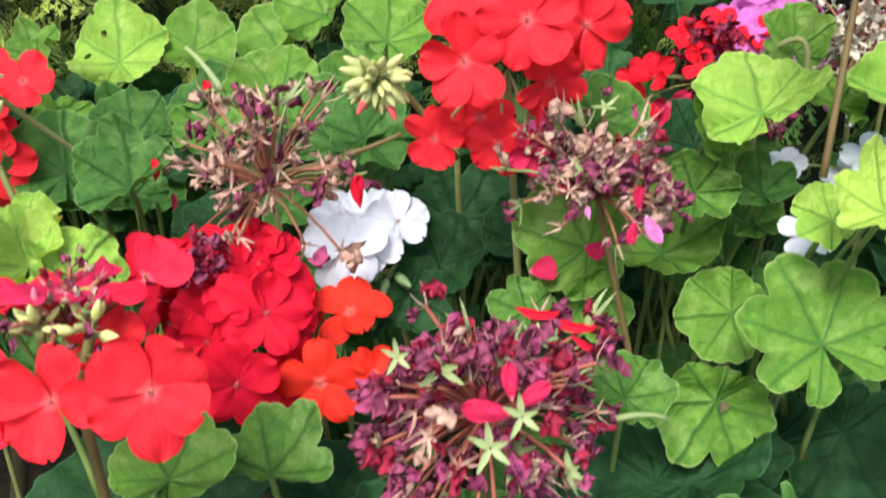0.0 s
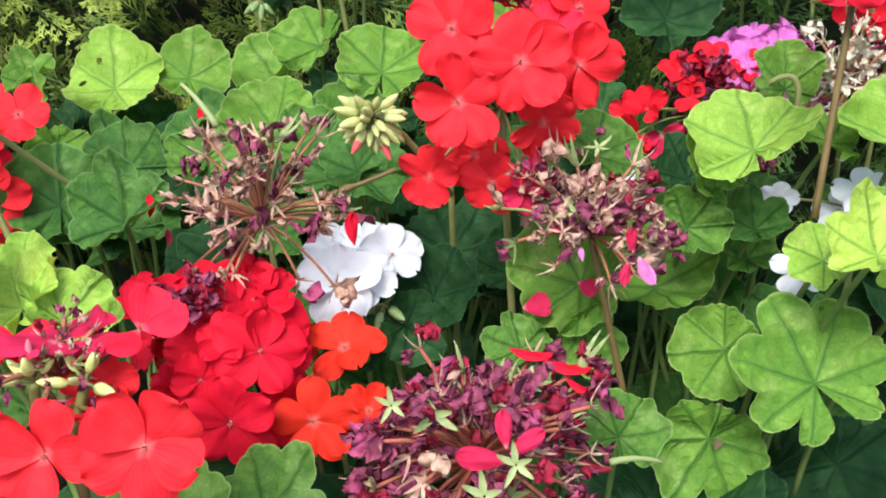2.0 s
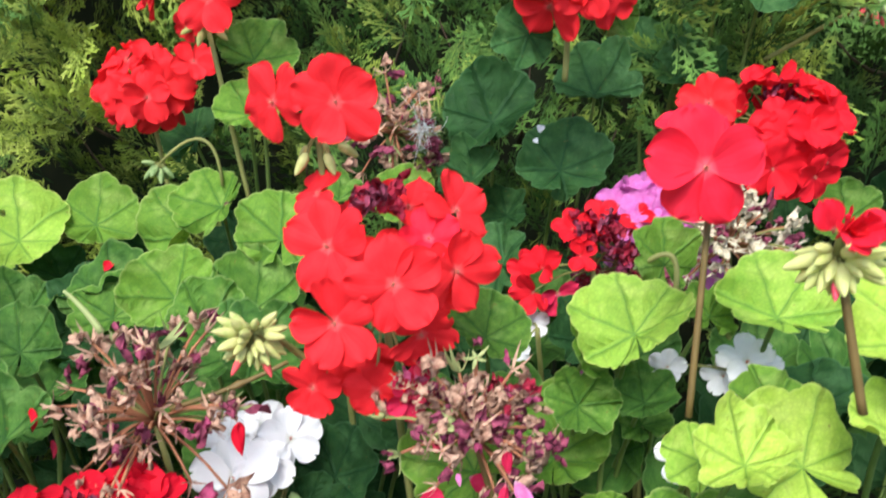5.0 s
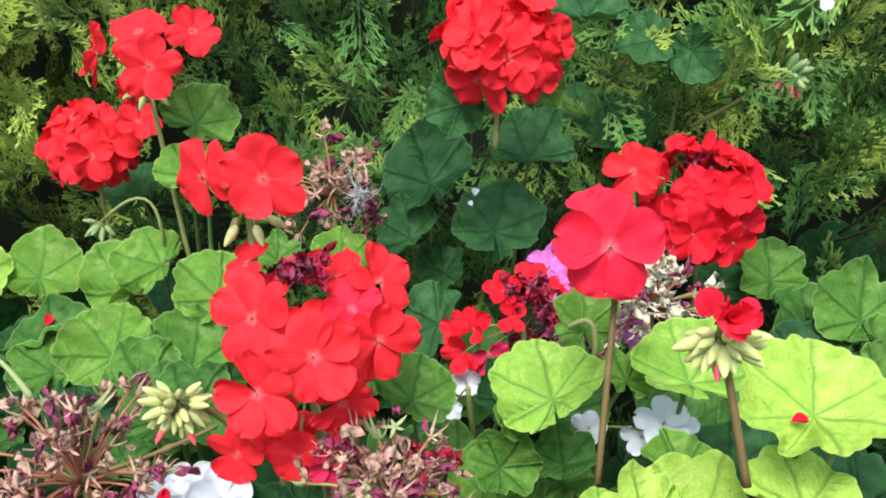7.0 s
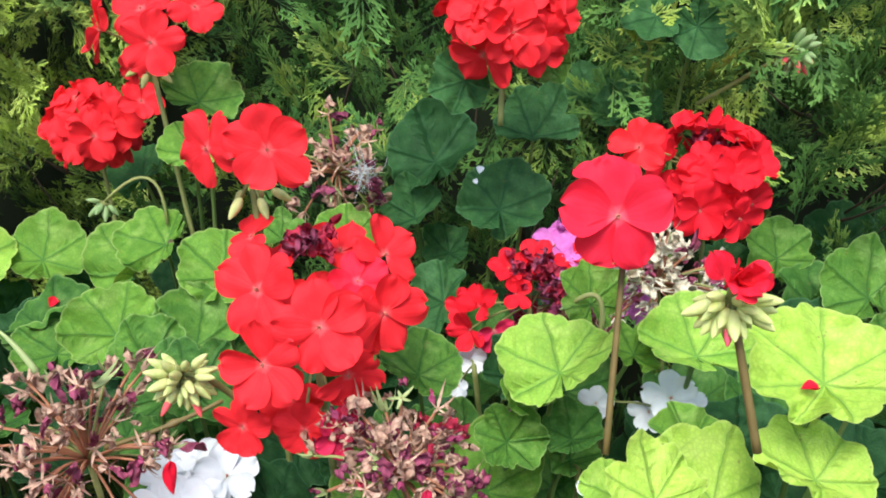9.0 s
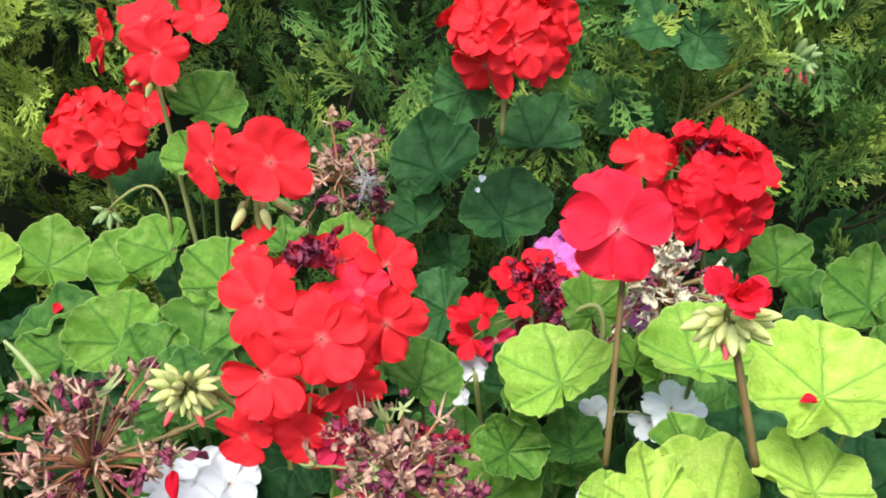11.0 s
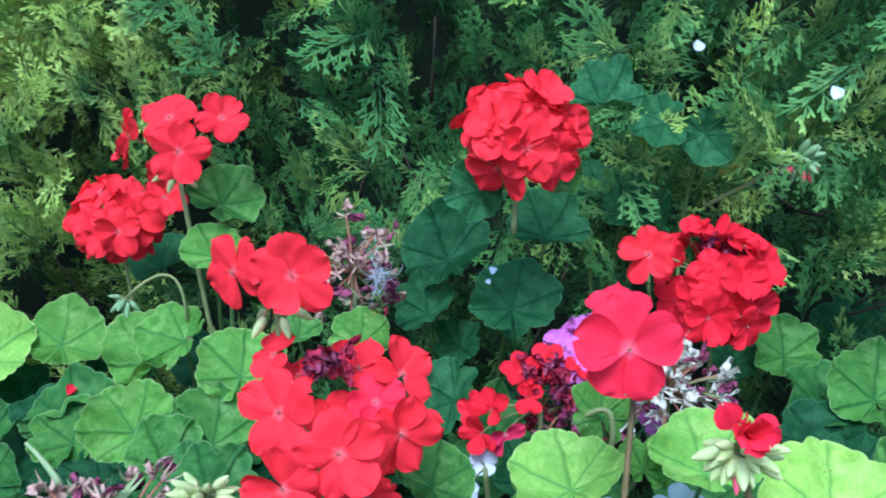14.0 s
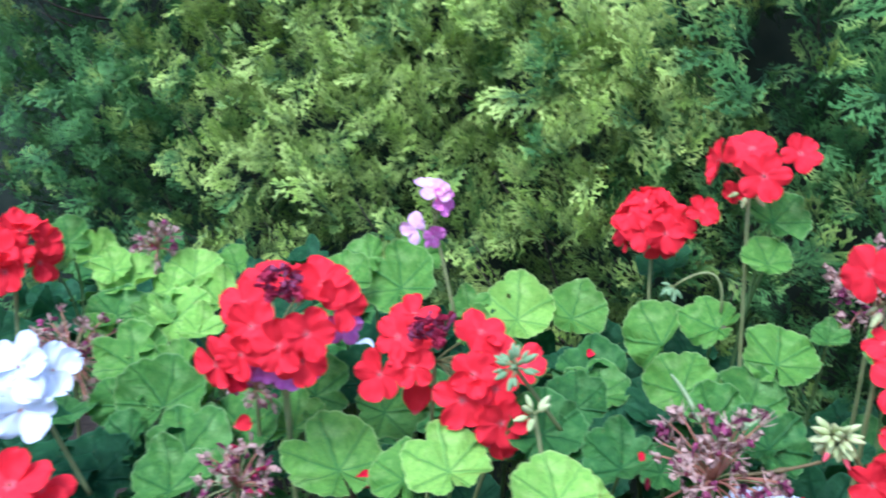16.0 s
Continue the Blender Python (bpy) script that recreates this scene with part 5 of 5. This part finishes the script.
leaf((-0.193, 0.370, 0.578), (0, -0.75, 0.66), (0.1, 0.32, 0.9), 0.024, LIME, 5, ruff=2.2)
leaf((-0.073, 0.305, 0.497), (0.01, -0.51, 0.86), (0.5, 0.33, 0.8), 0.029, MID, 1)
leaf((-0.11, 0.288, 0.507), (0.01, -0.51, 0.86), (0.18, 0.38, 0.91), 0.028, FRESH, 2)
# the DEEP leaves low here have the bed's shade put into colour
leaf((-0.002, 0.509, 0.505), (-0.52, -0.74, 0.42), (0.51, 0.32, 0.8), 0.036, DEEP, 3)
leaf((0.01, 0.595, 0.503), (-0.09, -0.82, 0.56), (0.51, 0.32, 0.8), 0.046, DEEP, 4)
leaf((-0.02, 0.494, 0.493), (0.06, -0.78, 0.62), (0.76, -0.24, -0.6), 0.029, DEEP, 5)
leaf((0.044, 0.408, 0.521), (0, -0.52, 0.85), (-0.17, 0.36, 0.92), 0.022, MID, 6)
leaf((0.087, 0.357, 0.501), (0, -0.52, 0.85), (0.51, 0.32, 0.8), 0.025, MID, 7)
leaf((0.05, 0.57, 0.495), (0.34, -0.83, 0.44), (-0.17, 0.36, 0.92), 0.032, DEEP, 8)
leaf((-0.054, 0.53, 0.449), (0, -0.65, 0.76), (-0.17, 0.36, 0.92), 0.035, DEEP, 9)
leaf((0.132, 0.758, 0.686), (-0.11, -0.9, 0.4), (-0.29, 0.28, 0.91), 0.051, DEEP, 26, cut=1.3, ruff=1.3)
leaf((0.18, 0.704, 0.654), (-0, -0.87, 0.49), (0.3, 0.21, 0.93), 0.044, TEAL, 2)
leaf((0.212, 0.725, 0.711), (-0.2, -0.82, 0.53), (0.54, 0.15, 0.83), 0.042, TEAL, 1)
leaf((0.143, 0.643, 0.766), (0.10, -0.90, 0.42), (-0.95, 0.04, -0.32), 0.027, TEAL, 0, stalk=False)
leaf((0.253, 0.708, 0.826), (-0.23, -0.81, 0.55), (0.54, 0.15, 0.83), 0.036, TEAL, 1, stalk=False)
leaf((0.205, 0.649, 0.778), (-0.16, -0.84, 0.52), (0.46, -0.28, -0.85), 0.019, MID, 2, stalk=False)
leaf((0.319, 0.739, 0.808), (-0.06, -0.80, 0.59), (-0.95, 0.04, -0.32), 0.032, TEAL, 3)
leaf((0.353, 0.733, 0.799), (-0.03, -0.82, 0.57), (0.46, -0.28, -0.85), 0.032, TEAL, 4)
leaf((0.281, 0.814, 0.74), (-0.01, -0.78, 0.62), (-0.13, 0.27, 0.96), 0.030, TEAL, 5)
leaf((0.321, 0.81, 0.742), (0.37, -0.68, 0.64), (-0.13, 0.27, 0.96), 0.027, TEAL, 6)
leaf((0.326, 0.781, 0.716), (0.36, -0.85, 0.39), (-0.13, 0.27, 0.96), 0.032, TEAL, 7)
leaf((0.3, 0.784, 0.716), (0.08, -0.90, 0.42), (-0.13, 0.27, 0.96), 0.029, TEAL, 8)
leaf((0.143, 0.754, 0.604), (0.22, -0.76, 0.62), (-0.84, 0.24, 0.5), 0.030, TEAL, 9)
leaf((0.13, 0.687, 0.581), (-0.52, -0.61, 0.60), (-0.84, 0.24, 0.5), 0.037, TEAL, 10)
leaf((-0.056, 0.697, 0.749), (-0.01, -0.9, 0.44), (0.54, 0.15, 0.83), 0.035, MID, 11)
leaf((-0.059, 0.668, 0.713), (0.11, -0.94, 0.32), (-0.46, 0.28, 0.85), 0.028, FRESH, 12)
leaf((-0.145, 0.877, 0.658), (-0.31, -0.74, 0.60), (-0.13, 0.27, 0.96), 0.039, TEAL, 0)
leaf((0.112, 0.736, 0.642), (-0.26, -0.85, 0.46), (-0.13, 0.27, 0.96), 0.034, TEAL, 1)
leaf((-0.04, 0.64, 0.625), (0.05, -0.85, 0.52), (0.05, 0.25, 0.97), 0.040, FRESH, 24, cut=0.5)
leaf((-0.093, 0.6, 0.573), (0.15, -0.85, 0.5), (0.5, 0.3, 0.8), 0.038, MID, 22, cut=0.6)
leaf((-0.06, 0.62, 0.579), (-0.1, -0.86, 0.5), (0.1, 0.3, 0.95), 0.042, MID, 23, cut=0.6)
leaf((-0.203, 0.746, 0.529), (0.13, -0.69, 0.71), (0.05, 0.25, 0.97), 0.044, MID, 5)
leaf((-0.051, 0.542, 0.579), (-0.02, -0.82, 0.57), (0.54, 0.15, 0.83), 0.036, GREEN, 6)
leaf((0.052, 0.632, 0.652), (-0.25, -0.91, 0.33), (0.05, 0.25, 0.97), 0.027, FRESH, 7)
leaf((0.003, 0.658, 0.649), (-0.28, -0.83, 0.49), (0.05, 0.25, 0.97), 0.021, MID, 8)
leaf((0.259, 0.472, 0.614), (-0.1, -0.8, 0.59), (-0.2, 0.28, 0.93), 0.041, LIME, 25, cut=1.2)
leaf((0.267, 0.35, 0.651), (-0.08, -0.7, 0.71), (0.22, 0.22, 0.95), 0.042, PALE, 0, 0.04)
leaf((0.229, 0.371, 0.58), (-0.03, -0.67, 0.74), (-0.38, 0.3, 0.87), 0.040, PALE, 7)
leaf((0.264, 0.343, 0.606), (-0.07, -0.66, 0.74), (-0.05, 0.28, 0.95), 0.033, PALE, 12, cut=0.8, ruff=1.4)
leaf((0.24, 0.43, 0.578), (0.36, -0.70, 0.62), (0.05, 0.25, 0.97), 0.027, FRESH, 0)
leaf((0.498, 0.674, 0.571), (-0.11, -0.89, 0.45), (0.05, 0.25, 0.97), 0.048, MID, 1)
leaf((0.456, 0.757, 0.584), (-0.05, -0.87, 0.48), (0.05, 0.25, 0.97), 0.038, MID, 2)
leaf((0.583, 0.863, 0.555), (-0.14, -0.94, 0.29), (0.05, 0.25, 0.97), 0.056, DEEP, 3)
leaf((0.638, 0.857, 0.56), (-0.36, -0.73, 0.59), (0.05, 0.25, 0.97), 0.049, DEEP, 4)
leaf((0.418, 0.783, 0.569), (0.21, -0.81, 0.55), (0.05, 0.25, 0.97), 0.033, TEAL, 5)
leaf((0.225, 0.487, 0.611), (0.19, -0.77, 0.61), (0.54, 0.15, 0.83), 0.022, FRESH, 6, ruff=2.6)
leaf((0.203, 0.507, 0.638), (0.18, -0.94, 0.31), (0.05, 0.25, 0.97), 0.028, FRESH, 7)
leaf((0.185, 0.477, 0.562), (-0.05, -0.87, 0.50), (-0.13, 0.27, 0.96), 0.024, GREEN, 8)
leaf((0.144, 0.473, 0.565), (-0.22, -0.95, 0.24), (0.54, 0.15, 0.83), 0.027, MID, 9)
leaf((0.166, 0.554, 0.569), (0.42, -0.76, 0.50), (0.54, 0.15, 0.83), 0.035, DEEP, 10)
leaf((0.359, 0.439, 0.619), (-0.27, -0.78, 0.57), (0.99, -0.13, -0.02), 0.032, MID, 11)
leaf((0.393, 0.487, 0.618), (0.02, -0.96, 0.28), (0.54, 0.15, 0.83), 0.029, MID, 12)
leaf((-0.305, 0.47, 0.538), (0.1, -0.7, 0.71), (-0.3, 0.12, 0.95), 0.043, LIME, 6)
leaf((-0.409, 0.497, 0.506), (0.09, -0.67, 0.74), (-0.46, 0.07, 0.89), 0.055, FRESH, 4)
leaf((-0.345, 0.478, 0.519), (-0.14, -0.78, 0.61), (-0.3, 0.12, 0.95), 0.034, FRESH, 2)
leaf((-0.207, 0.329, 0.599), (0.1, -0.7, 0.71), (-0.3, 0.12, 0.95), 0.033, LIME, 3)
leaf((-0.444, 0.778, 0.609), (-0.21, -0.93, 0.30), (-0.3, 0.12, 0.95), 0.055, FRESH, 4)
leaf((-0.49, 0.794, 0.634), (-0.11, -0.83, 0.55), (-0.9, -0.12, 0.41), 0.034, FRESH, 5)
leaf((-0.432, 0.809, 0.647), (0.41, -0.86, 0.31), (0.37, 0.26, 0.89), 0.034, FRESH, 6)
leaf((-0.5, 0.736, 0.616), (-0.02, -0.83, 0.55), (-0.3, 0.12, 0.95), 0.039, FRESH, 7)
leaf((-0.357, 0.764, 0.595), (-0.12, -0.80, 0.59), (-0.3, 0.12, 0.95), 0.031, FRESH, 8)
leaf((-0.811, 0.716, 0.606), (0.18, -0.92, 0.34), (0.37, 0.26, 0.89), 0.035, LIME, 9)
leaf((-0.846, 0.71, 0.62), (0.22, -0.93, 0.30), (-0.3, 0.12, 0.95), 0.034, MID, 10)
leaf((-0.737, 0.677, 0.59), (-0.06, -0.82, 0.56), (-0.3, 0.12, 0.95), 0.040, LIME, 11)
leaf((-0.657, 0.639, 0.569), (-0.23, -0.77, 0.59), (0.37, 0.26, 0.89), 0.044, LIME, 12)
leaf((-0.668, 0.696, 0.607), (0.27, -0.71, 0.65), (-0.13, 0.16, 0.98), 0.038, LIME, 0)
leaf((-0.626, 0.68, 0.583), (0.05, -0.89, 0.45), (0.04, 0.2, 0.98), 0.038, LIME, 1)
leaf((-0.732, 0.641, 0.562), (0.35, -0.67, 0.66), (0.04, 0.2, 0.98), 0.038, MID, 2)
leaf((-0.611, 0.544, 0.512), (0.04, -0.95, 0.32), (0.04, 0.2, 0.98), 0.053, MID, 3)
leaf((-0.668, 0.577, 0.534), (0.11, -0.85, 0.52), (-0.3, 0.12, 0.95), 0.047, FRESH, 4)
leaf((-0.565, 0.508, 0.489), (0.13, -0.77, 0.62), (0.37, 0.26, 0.89), 0.048, MID, 5)
leaf((-0.397, 0.586, 0.531), (-0.16, -0.91, 0.39), (0.37, 0.26, 0.89), 0.044, MID, 6)
leaf((-0.644, 0.483, 0.455), (0.13, -0.77, 0.62), (-0.3, 0.12, 0.95), 0.048, DEEP, 7)
leaf((-0.556, 0.465, 0.47), (0.13, -0.77, 0.62), (-0.3, 0.12, 0.95), 0.046, MID, 8)
leaf((-0.723, 0.498, 0.461), (0.13, -0.77, 0.62), (-0.3, 0.12, 0.95), 0.050, DEEP, 9)
leaf((-0.474, 0.599, 0.53), (-0.14, -0.93, 0.35), (-0.13, 0.16, 0.98), 0.046, MID, 10)
leaf((-0.484, 0.571, 0.503), (-0.15, -0.82, 0.55), (-0.13, 0.16, 0.98), 0.039, FRESH, 11)
leaf((-0.533, 0.559, 0.498), (-0.18, -0.80, 0.57), (-0.13, 0.16, 0.98), 0.045, MID, 12)
leaf((-0.237, 0.524, 0.563), (0.43, -0.79, 0.44), (0.04, 0.2, 0.98), 0.041, GREEN, 0)
leaf((-0.169, 0.448, 0.578), (-0.03, -0.82, 0.58), (-0.13, 0.16, 0.98), 0.034, GREEN, 1)
leaf((-0.523, 0.718, 0.55), (0.16, -0.81, 0.56), (-0.13, 0.16, 0.98), 0.039, MID, 2)
leaf((-0.437, 0.63, 0.539), (0.17, -0.90, 0.41), (-0.13, 0.16, 0.98), 0.041, DEEP, 3)
leaf((-0.759, 0.675, 0.604), (-0.05, -0.92, 0.38), (-0.46, 0.07, 0.89), 0.029, LIME, 4)
leaf((-0.73, 0.703, 0.61), (-0.07, -0.68, 0.73), (-0.53, 0.05, 0.85), 0.030, FRESH, 5)
leaf((-0.683, 0.669, 0.593), (-0.09, -0.79, 0.61), (-0.13, 0.16, 0.98), 0.029, LIME, 6)
leaf((-0.682, 0.634, 0.572), (0.24, -0.80, 0.55), (0.37, 0.26, 0.89), 0.027, FRESH, 7)
leaf((-0.622, 0.625, 0.565), (-0.06, -0.88, 0.47), (0.04, 0.2, 0.98), 0.031, LIME, 8)
leaf((-0.726, 0.618, 0.543), (-0.32, -0.92, 0.21), (-0.72, -0.03, 0.69), 0.030, FRESH, 9)
leaf((-0.674, 0.6, 0.551), (-0.40, -0.83, 0.39), (-0.3, 0.12, 0.95), 0.033, FRESH, 10)
leaf((-0.614, 0.579, 0.536), (0.02, -0.90, 0.42), (-0.83, -0.08, 0.56), 0.036, FRESH, 11)
leaf((-0.63, 0.552, 0.524), (-0.01, -0.92, 0.39), (0.37, 0.26, 0.89), 0.031, MID, 12)
leaf((-0.658, 0.542, 0.505), (0.42, -0.83, 0.37), (-0.67, -0, 0.75), 0.032, MID, 0)
leaf((-0.574, 0.565, 0.524), (-0.23, -0.83, 0.51), (-0.72, -0.03, 0.69), 0.029, MID, 1)
leaf((-0.565, 0.529, 0.491), (0.14, -0.85, 0.51), (0.04, 0.2, 0.98), 0.035, MID, 2)
leaf((-0.631, 0.728, 0.619), (-0.18, -0.94, 0.28), (-0.6, 0.02, 0.8), 0.027, FRESH, 3)
leaf((-0.842, 0.685, 0.59), (-0.28, -0.79, 0.55), (-0.72, -0.03, 0.69), 0.035, FRESH, 4)
leaf((-0.629, 0.514, 0.485), (-0.1, -0.83, 0.55), (-0.83, -0.08, 0.56), 0.033, GREEN, 5)
leaf((0.232, 0.503, 0.382), (0, -0.77, 0.64), (0.49, -0.32, -0.81), 0.045, DEEP, 6)
leaf((0.169, 0.412, 0.423), (0, -0.7, 0.71), (0.51, 0.32, 0.8), 0.029, DEEP, 7)
buds((-0.116, 0.238, 0.578), (-0.107, 0.237, 0.601), "upright pale yellow-green calyxes on a fading head", n=6, length=0.0085, radius=0.005, axis=(0, -0.2, 1), material=PALEBUD, red=1, low=0.45, seed=14, tip_material=FADED)
buds((-0.125, 0.239, 0.578), (-0.123, 0.237, 0.602), "upright pale yellow-green calyxes on a fading head", n=5, length=0.008, radius=0.004, axis=(-0.2, -0.2, 1), material=PALEBUD, red=1, low=0.45, seed=15, tip_material=FADED)


# the lower storey of leaves, shade from the rest partly put into colour
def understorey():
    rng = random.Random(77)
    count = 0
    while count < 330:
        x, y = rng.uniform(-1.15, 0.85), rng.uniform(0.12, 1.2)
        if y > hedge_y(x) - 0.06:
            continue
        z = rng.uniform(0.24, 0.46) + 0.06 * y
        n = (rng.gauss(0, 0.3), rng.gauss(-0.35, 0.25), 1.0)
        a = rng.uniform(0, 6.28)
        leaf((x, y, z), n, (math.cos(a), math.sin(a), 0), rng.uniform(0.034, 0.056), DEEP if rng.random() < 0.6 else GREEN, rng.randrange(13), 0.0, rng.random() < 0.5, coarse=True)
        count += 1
    for i in range(190):  # leaves that fill the bed up to the hedge, shade put into colour
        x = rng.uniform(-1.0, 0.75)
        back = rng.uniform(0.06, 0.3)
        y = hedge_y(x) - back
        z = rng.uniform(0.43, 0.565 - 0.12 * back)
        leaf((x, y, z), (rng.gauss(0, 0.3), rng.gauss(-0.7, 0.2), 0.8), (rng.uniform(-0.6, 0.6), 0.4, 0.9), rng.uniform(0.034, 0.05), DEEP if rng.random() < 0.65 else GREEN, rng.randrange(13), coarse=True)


understorey()
